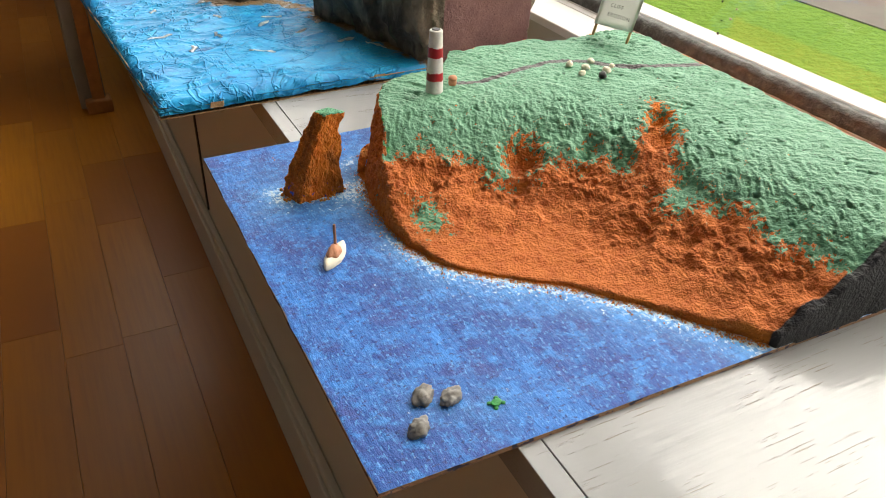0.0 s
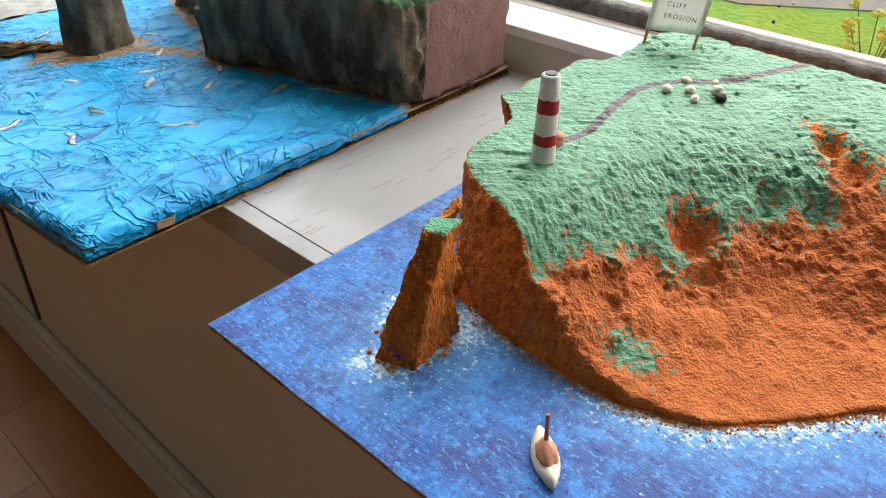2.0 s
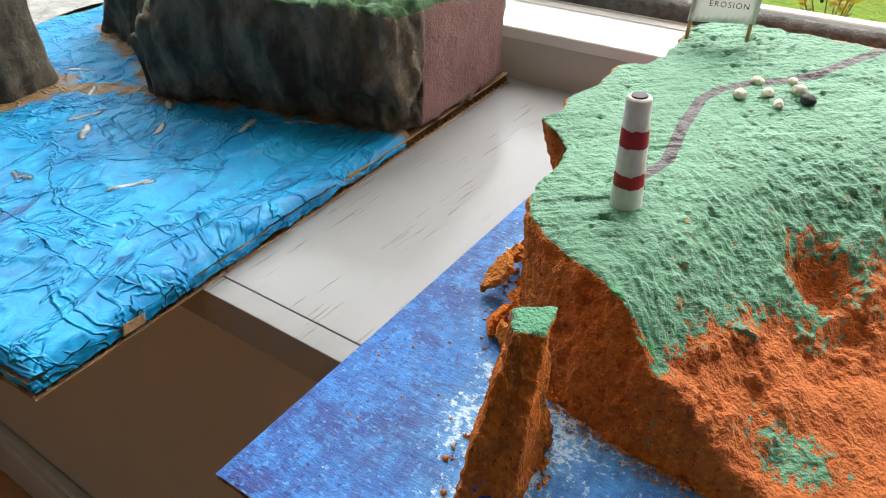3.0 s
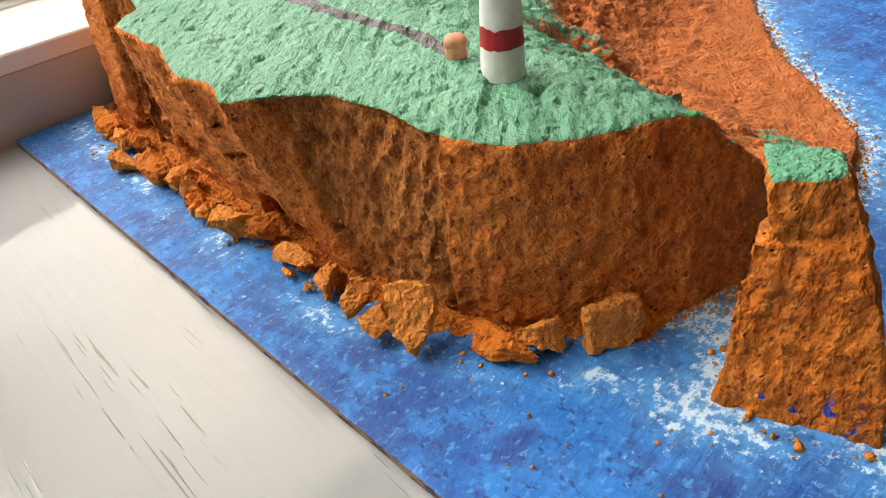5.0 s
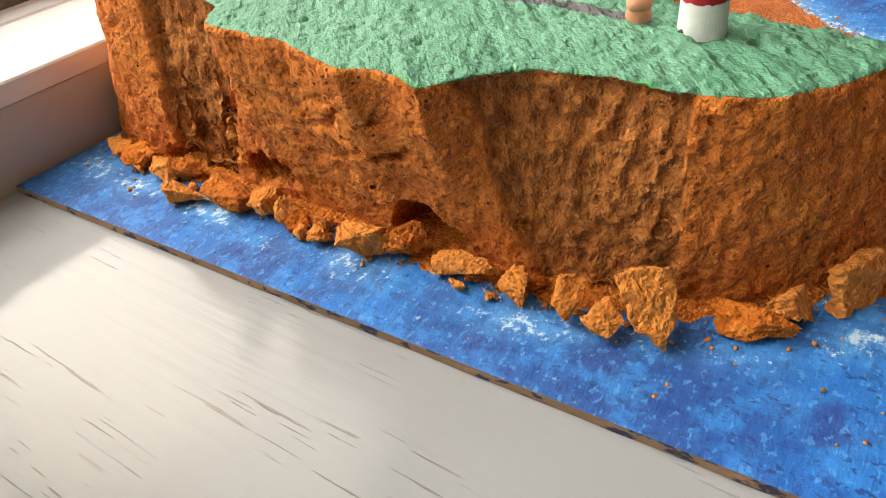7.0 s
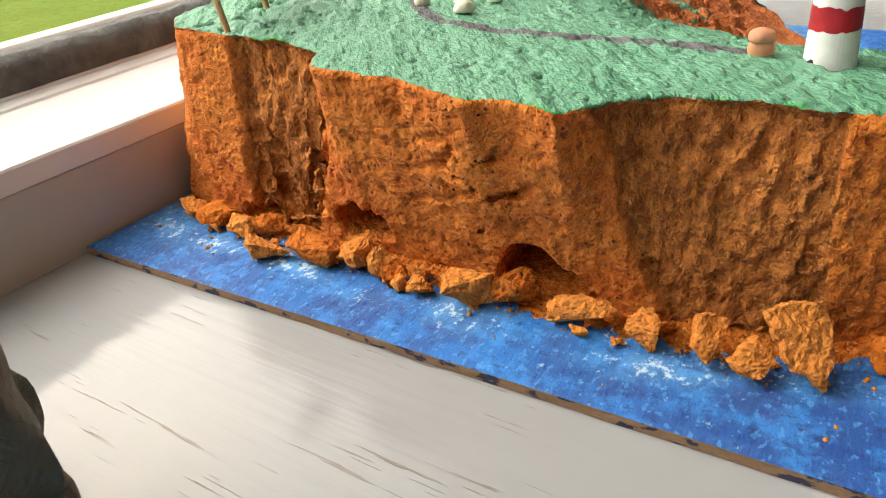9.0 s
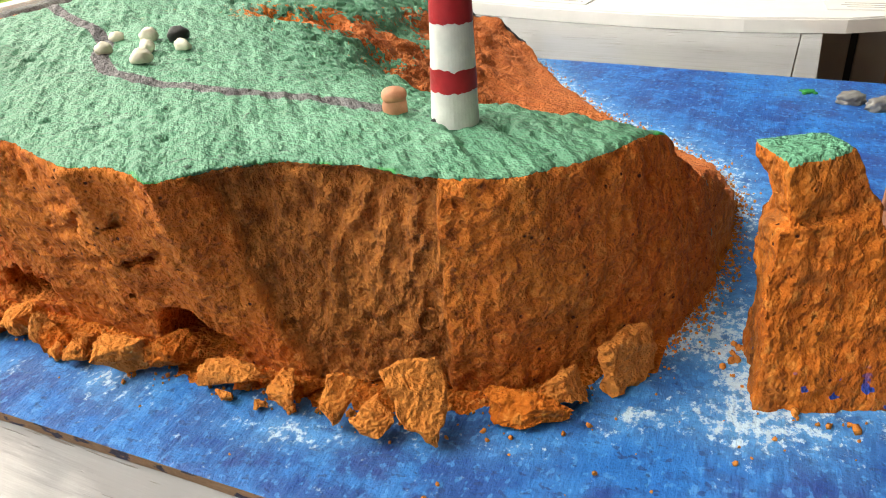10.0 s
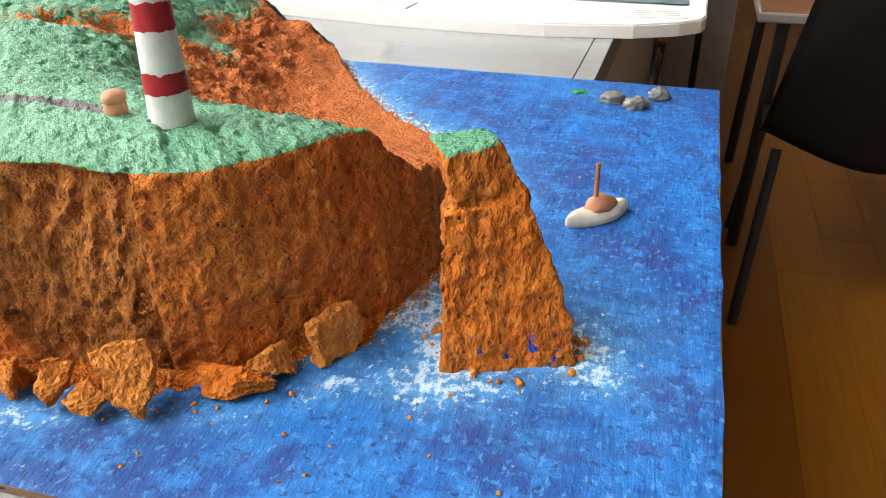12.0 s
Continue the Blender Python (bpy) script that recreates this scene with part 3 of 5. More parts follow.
def window_wall():
    bm = box(0.56, 0.72, ROOM_Y0, ROOM_Y1, FLOOR_Z, 0.030)
    box(0.56, 0.72, ROOM_Y0, ROOM_Y1, 1.75, CEIL_Z, bm=bm)
    box(0.56, 0.72, ROOM_Y0, -2.2, 0.030, 1.75, bm=bm)
    box(0.56, 0.72, 3.2, ROOM_Y1, 0.030, 1.75, bm=bm)
    return tagged(mesh_object("wall_east", bm, M_WALL), "off-white window wall with a long low opening", "wall", kind="structure")


window_wall()


def long_window():
    w = tagged(holder("window_1"), "long low window with white painted frame and grey putty line", "window", kind="structure")
    part("bottom_rail", box(0.5385, 0.600, -2.2, 3.2, 0.030, 0.0625, 0.0015), M_TRIM, w)
    part("top_rail", box(0.534, 0.600, -2.2, 3.2, 1.70, 1.75, 0.003), M_TRIM, w)
    part("transom", box(0.532, 0.601, -2.15, 3.15, 0.60, 0.645, 0.003), M_TRIM, w)
    for y in (-2.2, -0.72, 0.33, 1.38, 2.27, 3.15):
        part("mullion", box(0.530, 0.602, y, y + 0.05, 0.645 if y in (0.33, 2.27) else 0.0655, 1.70, 0.003), M_TRIM, w)
    # uneven bead of old putty along the foot of the panes
    bm = bmesh.new()
    rows = []
    for i in range(541):
        y = -2.2 + 0.01 * i
        top = 0.0785 + 0.0012 * noise.noise((y * 40, 0, 0)) + 0.0012 * noise.noise((y * 130, 3, 0))
        lip = 0.540 + 0.0015 * noise.noise((y * 60, 9, 0))
        rows.append([bm.verts.new(p) for p in ((lip, y, 0.0627), (lip + 0.0015, y, top - 0.004), (0.547, y, top), (GLASS_X, y, top + 0.001), (GLASS_X, y, 0.0627))])
    for a, b in zip(rows, rows[1:]):
        for k in range(4):
            bm.faces.new((a[k], a[k + 1], b[k + 1], b[k]))
    part("putty_bead", bm, M_PUTTY, w, "weathered grey putty", smooth=True)
    part("outer_bead", box(0.5575, 0.5700, -2.2, 3.2, 0.0660, 0.0815, 0.002), M_TRIM, w)
    rng = random.Random(8)
    for y, z, r, mat in ((0.356, 0.133, 0.0016, M_BLACK_PAINT), (0.349, 0.128, 0.0014, M_BLACK_PAINT), (0.344, 0.109, 0.0014, M_BLACK_PAINT), (0.345, 0.094, 0.0016, M_BLACK_PAINT), (0.332, 0.114, 0.0018, M_SHEEP), (0.327, 0.126, 0.0014, M_SHEEP)):
        sp = part("dirt_speck", blob(r * 0.4, r, r * rng.uniform(0.8, 1.3), 70 + r * 5000, 0.3, sub=2), mat, w)
        sp.location = (GLASS_X - r * 0.3, y, z)
    for y0, y1 in ((-2.15, -0.72), (-0.67, 1.38), (1.43, 3.15)):
        pane = part("pane", box(GLASS_X, GLASS_X + 0.004, y0, y1, 0.066, 1.70), M_GLASS, w)
        pane.visible_shadow = False
    return w


long_window()


def bench():
    b = tagged(holder("window_bench"), "white gloss painted bench with worn top under the window", "bench", kind="structure")
    part("bench_top", box(0.1092, 0.4930, -2.4, 3.4, BENCH_Z - 0.028, BENCH_Z, 0.0004), M_BENCH, b)
    part("nosing", box(0.0920, 0.1084, -2.4, 3.4, BENCH_Z - 0.028, BENCH_Z - 0.0002, 0.0006), M_BENCH, b)
    part("front_panel", box(0.125, 0.140, -2.4, 3.4, FLOOR_Z, BENCH_Z - 0.028), M_SHADED_WHITE, b, "shaded grey-white panel")
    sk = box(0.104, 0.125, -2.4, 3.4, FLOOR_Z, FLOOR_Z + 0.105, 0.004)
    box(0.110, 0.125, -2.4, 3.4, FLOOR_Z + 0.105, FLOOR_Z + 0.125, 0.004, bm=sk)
    part("skirting", sk, M_SHADED_WHITE, b)
    part("dark_gap", box(0.1215, 0.1255, 1.325, 1.338, -0.565, BENCH_Z - 0.03), M_BLACK_PAINT, b, "black strip between two panels")
    part("riser", box(0.4932, 0.5080, -2.4, 3.4, BENCH_Z - 0.028, 0.0355, 0.001), M_SHADED_WHITE, b, "white upstand below the sill, its shade put into the colour")
    # the sill slopes up to the window, its front edge flush with the upstand
    bm = bmesh.new()
    profile = ((0.4928, 0.0357), (0.4928, 0.0455), (0.4936, 0.0466), (0.5290, 0.0586), (0.5296, 0.0578), (0.5306, 0.0580), (0.5312, 0.0594), (0.5381, 0.0612), (0.5381, 0.0357))
    ends = [[bm.verts.new((x, y, z)) for x, z in profile] for y in (-2.4, 3.4)]
    for i in range(len(profile)):
        j = (i + 1) % len(profile)
        bm.faces.new((ends[0][i], ends[0][j], ends[1][j], ends[1][i]))
    bm.faces.new(ends[0])
    bm.faces.new(list(reversed(ends[1])))
    bmesh.ops.recalc_face_normals(bm, faces=bm.faces)
    part("sill", bm, M_SILL, b, "white painted sill with brush lines")
    return b


bench()


def outside():
    g = bmesh.new()
    for x0, x1 in ((0.72, 80.0),):
        vs = [g.verts.new(p) for p in ((x0, -60, -0.55), (x1, -60, -0.55), (x1, 60, -0.55), (x0, 60, -0.55))]
        g.faces.new(vs)
    tagged(mesh_object("ground", g, M_GRASS), "bright green mown lawn outside the window", "lawn", kind="structure")
    p = bmesh.new()
    ring = [(2.86, 9.0), (2.88, 1.3), (3.3, 0.7), (4.2, 0.3), (9.0, -0.5), (9.0, 0.8), (6.0, 1.6), (5.4, 3.0), (5.4, 9.0)]
    low = [p.verts.new((x, y, -0.56)) for x, y in ring]
    top = [p.verts.new((x, y, -0.544)) for x, y in ring]
    p.faces.new(list(reversed(low)))
    p.faces.new(top)
    for i in range(len(ring)):
        j = (i + 1) % len(ring)
        p.faces.new((low[i], low[j], top[j], top[i]))
    bmesh.ops.recalc_face_normals(p, faces=p.faces)
    tagged(mesh_object("path", p, M_PATH), "pale brown gravel path beyond the lawn", "path", kind="structure")


outside()


def weed(x, y, seed):
    """A loose tuft of thin stems with small leaves and yellow flower heads."""
    rng = random.Random(seed)
    w = tagged(holder("flowering_weed", x, y, -0.55), "straggling weed with yellow flowers on the lawn", "plant", "weeds on the lawn")
    for n in range(13):
        a, lean, h = rng.uniform(0, 6.28), rng.uniform(0.03, 0.12), rng.uniform(0.16, 0.29)
        tip = Vector((lean * math.cos(a), lean * math.sin(a), h))
        mid = Vector((tip.x * 0.4, tip.y * 0.4, h * 0.55))
        bm = rod((0, 0, 0), mid, 0.0028, 0.0022, 6)
        rod(mid, tip, 0.0022, 0.0015, 6, bm)
        for k in range(5):
            p = mid.lerp(tip, k / 5)
            b = rng.uniform(0, 6.28)
            q = p + Vector((0.028 * math.cos(b), 0.028 * math.sin(b), 0.012))
            side = Vector((-math.sin(b), math.cos(b), 0)) * 0.006
            m = (p + q) / 2
            vs = [bm.verts.new(c) for c in (p, m + side, q, m - side)]
            bm.faces.new(vs)
        part("stem", bm, M_STEM, w)
        for k in range(4):
            f = part("flower", blob(0.013, 0.012, 0.009, seed + n * 7 + k, 0.5, 2.5, 2), M_FLOWER, w)
            f.location = tip + Vector((rng.uniform(-0.018, 0.018), rng.uniform(-0.018, 0.018), rng.uniform(-0.02, 0.006)))


weed(2.10, 0.60, 5)
weed(2.05, 2.20, 6)

# ---- the base board with its painted sea ----
SHORE = [(0.306, -0.004), (0.281, 0.034), (0.253, 0.072), (0.210, 0.122), (0.162, 0.157), (0.134, 0.185), (0.121, 0.220), (0.117, 0.253), (0.120, 0.300),
         (0.126, 0.334), (0.133, 0.348)]
BACK = [(0.148, 0.3655), (0.156, 0.3755), (0.171, 0.389), (0.189, 0.3975), (0.210, 0.4035), (0.230, 0.408), (0.252, 0.4095), (0.305, 0.4105), (0.372, 0.412), (0.400, 0.410), (0.430, 0.4125),
        (0.455, 0.412), (0.486, 0.407)]
FOOT = SHORE + BACK + [(0.486, -0.004)]
CREST = [(0.306, -0.004), (0.281, 0.034), (0.253, 0.072), (0.210, 0.122), (0.162, 0.157), (0.134, 0.185), (0.126, 0.220), (0.130, 0.253), (0.138, 0.300),
         (0.143, 0.336), (0.148, 0.354), (0.156, 0.371), (0.166, 0.385), (0.181, 0.3945), (0.196, 0.3985), (0.216, 0.397), (0.237, 0.4045), (0.252, 0.418), (0.257, 0.4265),
         (0.263, 0.4345), (0.271, 0.4305), (0.281, 0.4290), (0.294, 0.4345), (0.306, 0.4315), (0.325, 0.4265), (0.345, 0.4275), (0.3610, 0.4290), (0.3640, 0.4270), (0.3740, 0.4145),
         (0.395, 0.4095), (0.421, 0.4110), (0.440, 0.4130), (0.459, 0.4120), (0.471, 0.4030), (0.479, 0.384), (0.480, -0.004)]
STACK_FOOT = [(0.060, 0.326), (0.103, 0.331), (0.097, 0.370), (0.050, 0.351)]


def board_point(u, v):
    """The board is a little out of square: u along the width, v along the depth, both 0..1."""
    x = u * (0.492 - 0.002 * v)
    return x, (-0.005 * u) * (1 - v) + (0.450 + 0.017 * u) * v


def base_board():
    nx, ny = 240, 220
    u, v = np.meshgrid(np.linspace(0, 1, nx + 1), np.linspace(0, 1, ny + 1), indexing="ij")
    x, y = board_point(u, v)
    x = x + np.where(u == 0, 0.0006 * fractal(x * 0, y, x * 0, 0.02, 4), 0)
    z = 0.0003 * fractal(x, y * 0.4, x * 0, 0.004, 31, 2)
    z = np.where((u == 0) | (u == 1) | (v == 0) | (v == 1), -0.0004, z)
    ring = area_distance(x, y, FOOT)
    stack = area_distance(x, y, STACK_FOOT)
    shore, _ = line_distance(x, y, SHORE[:7])
    fall = np.exp(-np.maximum(ring, 0) / 0.010) * 0.70 + 0.80 * np.exp(-shore / 0.022) + 1.35 * np.exp(-np.maximum(stack, 0) / 0.021) * (0.75 + 0.5 * lattice(x, y, x * 0, 0.02, 7))
    rocks, _ = line_distance(x, y, [(0.05, 0.045), (0.098, 0.033)])
    fall = fall + 0.35 * np.exp(-rocks / 0.014) + 0.60 * np.where(y > 0.38, np.exp(-(((ring - 0.025) / 0.008) ** 2)), 0) * np.clip(0.6 + lattice(x, y, x * 0, 0.018, 9), 0, 1)
    fall = fall + 0.20 * np.clip((y - 0.40) / 0.02, 0, 1) * np.clip((x - 0.12) / 0.08, 0, 1)
    crest = np.exp(-shore / 0.007) * 0.85
    top = np.stack([x, y, z], -1).reshape(-1, 3)
    at = np.arange((nx + 1) * (ny + 1)).reshape(nx + 1, ny + 1)
    faces = np.stack([at[:-1, :-1], at[1:, :-1], at[1:, 1:], at[:-1, 1:]], -1).reshape(-1, 4)
    board = tagged(holder("base_board"), "thin hardboard base painted as blue sea, overhanging the bench", "model base")
    array_object("painted_sea", top, faces, M_SEA, (("foam", np.clip(fall, 0, 1).ravel()), ("crest", np.clip(crest, 0, 1).ravel())), board)
    bm = bmesh.new()
    loop = [(k / 40, 0) for k in range(40)] + [(1, k / 40) for k in range(40)] + [(1 - k / 40, 1) for k in range(40)] + [(0, 1 - k / 40) for k in range(40)]
    ups, downs = [], []
    for uu, vv in loop:
        px, py = board_point(uu, vv)
        j = 0.0004 * noise.noise((px * 300, py * 300, 0))
        ups.append(bm.verts.new((px + j, py + j, -0.0006)))
        downs.append(bm.verts.new((px + j * 2, py - j, -0.0042)))
    for i in range(len(loop)):
        j = (i + 1) % len(loop)
        bm.faces.new((downs[i], downs[j], ups[j], ups[i]))
    bm.faces.new(list(reversed(downs)))
    bm.faces.new(ups)
    part("hardboard", bm, M_BOARD_EDGE, board, "brown fibrous edge")
    return board


base_board()

# ---- the modelled headland ----
MID_LINE = [(0.02, 0.315), (0.16, 0.288), (0.200, 0.276), (0.258, 0.254), (0.300, 0.213), (0.325, 0.143), (0.350, 0.075), (0.370, -0.06)]
TRACK = [(0.232, 0.353), (0.255, 0.349), (0.281, 0.354), (0.303, 0.358), (0.335, 0.361), (0.356, 0.357), (0.373, 0.345), (0.388, 0.327), (0.410, 0.311), (0.452, 0.293), (0.474, 0.282)]
SLOPE_E = [-0.30, -0.11, -0.075, -0.05, -0.03, 0.0, 0.02, 0.035, 0.05, 0.075, 0.10, 0.40]
SLOPE_H = [0.0035, 0.0045, 0.0085, 0.0165, 0.0270, 0.0450, 0.0590, 0.0685, 0.0745, 0.0810, 0.0860, 0.1200]


def land_height(x, y):
    _, e = line_distance(x, y, MID_LINE)
    plain = 0.0790 + 0.045 * (x - 0.2)
    e = np.where(e > 0, e * (1 + 0.45 * np.exp(-(((x - 0.15) / 0.05) ** 2))), e)
    h = np.interp(e, SLOPE_E, SLOPE_H)
    h = -soft_max(-h, -plain, 0.008)
    return h, e


def ground_z(x, y):
    """Height of the land's top at one place."""
    h, _ = land_height(np.array([x]), np.array([y]))
    return float(h[0])


def carve(f, axes, a, b, r):
    """Takes a round-ended hole from a to b out of the solid."""
    cut = []
    for axis, p, q in zip(axes, a, b):
        lo, hi = np.searchsorted(axis, [min(p, q) - r - 0.003, max(p, q) + r + 0.003])
        cut.append(slice(max(lo, 0), max(hi, 1)))
    x, y, z = axes[0][cut[0]][:, None, None], axes[1][cut[1]][None, :, None], axes[2][cut[2]][None, None, :]
    f[tuple(cut)] = np.maximum(f[tuple(cut)], -capsule(x, y, z, a, b, r))


def headland():
    step = 0.00105
    xs, ys, zs = np.arange(0.104, 0.495, step), np.arange(-0.010, 0.446, step), np.arange(-0.004, 0.101, step)
    x2, y2 = np.meshgrid(xs, ys, indexing="ij")
    wob = 0.0010 * fractal(x2, y2, x2 * 0, 0.016, 11, 3)
    foot, crest = area_distance(x2 + wob, y2 + wob, FOOT), area_distance(x2 + wob, y2 - wob, CREST)
    height, e = land_height(x2, y2)
    # gullies and hollows in the slope that faces the bay
    gully = np.maximum(0, lattice(x2 * 1.0, y2 * 0.6, x2 * 0, 0.020, 23)) * np.exp(-((e - 0.0) / 0.030) ** 2)
    height = height - 0.0075 * gully
    clumps = fractal(x2, y2, x2 * 0, 0.022, 29, 4, 0.6)
    height = height + 0.0042 * clumps * np.exp(-((e + 0.02) / 0.05) ** 2)
    for cx, cy, r, depth in ((0.250, 0.256, 0.016, 0.013), (0.368, 0.220, 0.010, 0.012), (0.354, 0.196, 0.012, 0.011), (0.303, 0.232, 0.010, 0.008),
                             (0.318, 0.205, 0.012, 0.007), (0.225, 0.235, 0.009, 0.005), (0.280, 0.215, 0.010, 0.005), (0.338, 0.150, 0.010, 0.005)):
        height = height - depth * np.exp(-(((x2 - cx) ** 2 + (y2 - cy) ** 2) / r**2) ** 1.6)
    lift = np.clip(zs / 0.080, 0, 1.1)
    mid = np.sin(np.clip(zs / 0.080, 0, 1) * np.pi) * 0.0015
    wall = foot[:, :, None] * (1 - lift) + crest[:, :, None] * lift - mid
    z3 = zs[None, None, :]
    f = soft_max(z3 - height[:, :, None], wall, 0.003).astype(np.float32)
    f = np.maximum(f, -z3 - 0.002)
    axes = (xs, ys, zs)
    # caves and slots worn into the foot of the steep side
    for a, b, r in (((0.3740, 0.440, 0.0120), (0.3700, 0.388, 0.0130), 0.0080), ((0.3560, 0.440, 0.0140), (0.3560, 0.388, 0.0150), 0.0080), ((0.3650, 0.440, 0.0150), (0.3640, 0.388, 0.0160), 0.0080),
                    ((0.2830, 0.435, 0.0100), (0.2830, 0.380, 0.0120), 0.0130), ((0.2900, 0.435, 0.0050), (0.2900, 0.386, 0.0060), 0.0090), ((0.2720, 0.435, 0.0070), (0.2710, 0.388, 0.0080), 0.0085),
                    ((0.4350, 0.428, 0.0020), (0.4280, 0.396, 0.0020), 0.0075), ((0.4280, 0.428, 0.0010), (0.4200, 0.396, 0.0010), 0.0055)):
        carve(f, axes, a, b, r)
    # cracks across the face
    rng = random.Random(17)
    for line in (((0.334, 0.058), (0.320, 0.062), (0.307, 0.066), (0.303, 0.064), (0.307, 0.059), (0.314, 0.053), (0.329, 0.048)),
                 ((0.302, 0.059), (0.291, 0.060), (0.284, 0.068), (0.280, 0.070)), ((0.291, 0.060), (0.285, 0.061)),
                 ((0.329, 0.035), (0.314, 0.038), (0.303, 0.044), (0.298, 0.048), (0.292, 0.044), (0.282, 0.046), (0.276, 0.052)),
                 ((0.345, 0.060), (0.334, 0.058)), ((0.303, 0.044), (0.312, 0.046))):
        for (ax, az), (bx, bz) in zip(line, line[1:]):
            carve(f, axes, (ax, 0.4124 + 0.225 * az, az), (bx, 0.4124 + 0.225 * bz, bz), rng.uniform(0.0016, 0.0024))
    # deep runnels in the recessed faces
    for xa, za, xb, zb, yy, r in ((0.408, 0.082, 0.412, 0.008, 0.4190, 0.0050), (0.418, 0.080, 0.420, 0.020, 0.4210, 0.0050), (0.384, 0.080, 0.393, 0.010, 0.4170, 0.0030), (0.375, 0.070, 0.386, 0.012, 0.4168, 0.0026)):
        pa = np.array((xa, yy, za))
        pb = np.array((xb, yy - 0.008, zb))
        before = pa
        for k in range(1, 6):
            p = pa + (pb - pa) * k / 5 + np.array([rng.uniform(-1, 1) * 0.003, rng.uniform(-1, 1) * 0.0015, 0])
            carve(f, axes, tuple(before), tuple(p), r * rng.uniform(0.7, 1.15))
            before = p
    # pits where the clay has crumbled
    for _ in range(26):
        px, pz = rng.uniform(0.14, 0.47), rng.uniform(0.008, 0.074)
        py = float(np.interp(px, [q[0] for q in BACK], [q[1] for q in BACK])) + 0.24 * pz * (0.0 if 0.19 < px < 0.25 or 0.365 < px < 0.43 else 0.9)
        carve(f, axes, (px, py, pz), (px + rng.uniform(-0.004, 0.004), py + 0.002, pz + rng.uniform(-0.003, 0.003)), rng.uniform(0.0008, 0.0016))
    points, faces = net(f, (xs[0], ys[0], zs[0]), step)
    x, y, z = points.T
    nrm = normals_of(points, faces)
    top_z, d_mid = land_height(x, y)
    steep = np.clip((0.75 - nrm[:, 2]) / 0.4, 0, 1) * np.clip((d_mid + 0.02) / 0.02, 0.35, 1)
    # the two places where slabs have fallen away show rough bare clay
    fray = 0.0022 * fractal(x, y, z, 0.010, 44, 3)
    first = np.minimum(x - (0.1860 + 0.05 * z), np.interp(z, (0.0, 0.010, 0.026, 0.043, 0.072, 0.082), (0.234, 0.239, 0.2455, 0.2500, 0.2525, 0.2560)) - x) + 0.6 * fray
    second = np.minimum(x - (0.3900 - 0.26 * z), (0.4290 - 0.05 * z) - x) + fray
    bare = np.clip(np.maximum(first, second) / 0.0018, 0, 1) * np.clip((y - 0.380) / 0.004, 0, 1)
    tip = np.clip((0.20 - x) / 0.02, 0, 1)
    dints = -np.maximum(0, fractal(x, y, z, 0.0050, 42, 2) - 0.55)
    smoothly = 0.0012 * fractal(x, y, z, 0.030, 41, 2) + 0.0007 * fractal(x, y, z * 0.8, 0.0042, 43, 2, 0.9) + 0.0036 * dints
    scratched = 0.0032 * (0.40 - np.abs(fractal(x + 0.28 * z, y, z * 0.30, 0.010, 45, 3, 0.6))) + 0.0016 * fractal(x, y, z * 0.7, 0.0044, 46, 2, 0.8) - 0.0042
    strokes = 0.0014 * (0.40 - np.abs(fractal(x * 0.7 + 0.3 * z, y, z * 0.6 - 0.4 * x, 0.012, 48, 3, 0.65))) + 0.0009 * fractal(x, y, z * 0.6, 0.0045, 50, 2)
    grain = bare * scratched + (1 - bare) * (smoothly + tip * strokes)
    front = np.clip((0.02 - d_mid) / 0.03, 0, 1) * (1 - steep)
    slope = np.exp(-(((d_mid - 0.035) / 0.035) ** 2)) * (1 - steep)
    # brush combed along the top, and down the bank
    combed = fractal((0.65 * x - 0.76 * y) * 0.18, 0.76 * x + 0.65 * y, z * 0, 0.0052, 47, 3, 0.6)
    banked = fractal((0.5 * x + 0.87 * y) * 0.40, 0.87 * x - 0.5 * y, z * 0, 0.0032, 49, 2, 0.7)
    pits = -np.maximum(0, fractal(x, y, z, 0.006, 51, 2) - 0.55)
    ripple = np.clip(0.55 + 1.0 * lattice(x, y, x * 0, 0.045, 54), 0.15, 1.3)
    turf = (1 - slope) * 0.0008 * ripple * combed + slope * 0.0010 * banked + 0.0005 * fractal(x, y, z, 0.0044, 52, 2, 0.7) + 0.0052 * ripple * pits + 0.0008 * fractal(x, y, z, 0.018, 59, 2)
    shore_calm = np.clip((d_mid + 0.075) / 0.06, 0.30, 1)
    clods = shore_calm * (0.0048 * np.maximum(0, fractal(x, y, z, 0.013, 53, 4, 0.6)) + 0.0007 * fractal(x, y, z, 0.0035, 57, 2)) + 0.0008 * fractal(x * 0.5, y, z, 0.02, 58, 4, 0.55)
    bump = steep * grain + (1 - steep) * ((1 - front) * turf + front * (clods - 0.0006))
    cut = np.clip((0.0015 - y) / 0.002, 0, 1)
    points = points + nrm * (bump * (1 - cut))[:, None]
    lift = np.clip(z / 0.080, 0, 1.1)
    side = area_distance(x, y, FOOT) * (1 - lift) + area_distance(x, y, CREST) * lift
    patch = 0.010 - np.hypot((x - 0.146) / 1.0, (y - 0.236) / 1.5)
    green_low = d_mid - 0.006 + 0.010 * lattice(x, y, x * 0, 0.03, 61) + 0.030 * np.exp(-((x - 0.232) / 0.040) ** 2) + 1.5 * bump
    for cx, cy, r in ((0.250, 0.256, 0.017), (0.368, 0.220, 0.011), (0.352, 0.194, 0.016), (0.378, 0.236, 0.006)):
        green_low = np.minimum(green_low, np.hypot(x - cx, y - cy) - r)
    along = np.clip(((x - 0.379) * -0.62 + (y - 0.238) * -0.78) / 0.085, 0, 1)
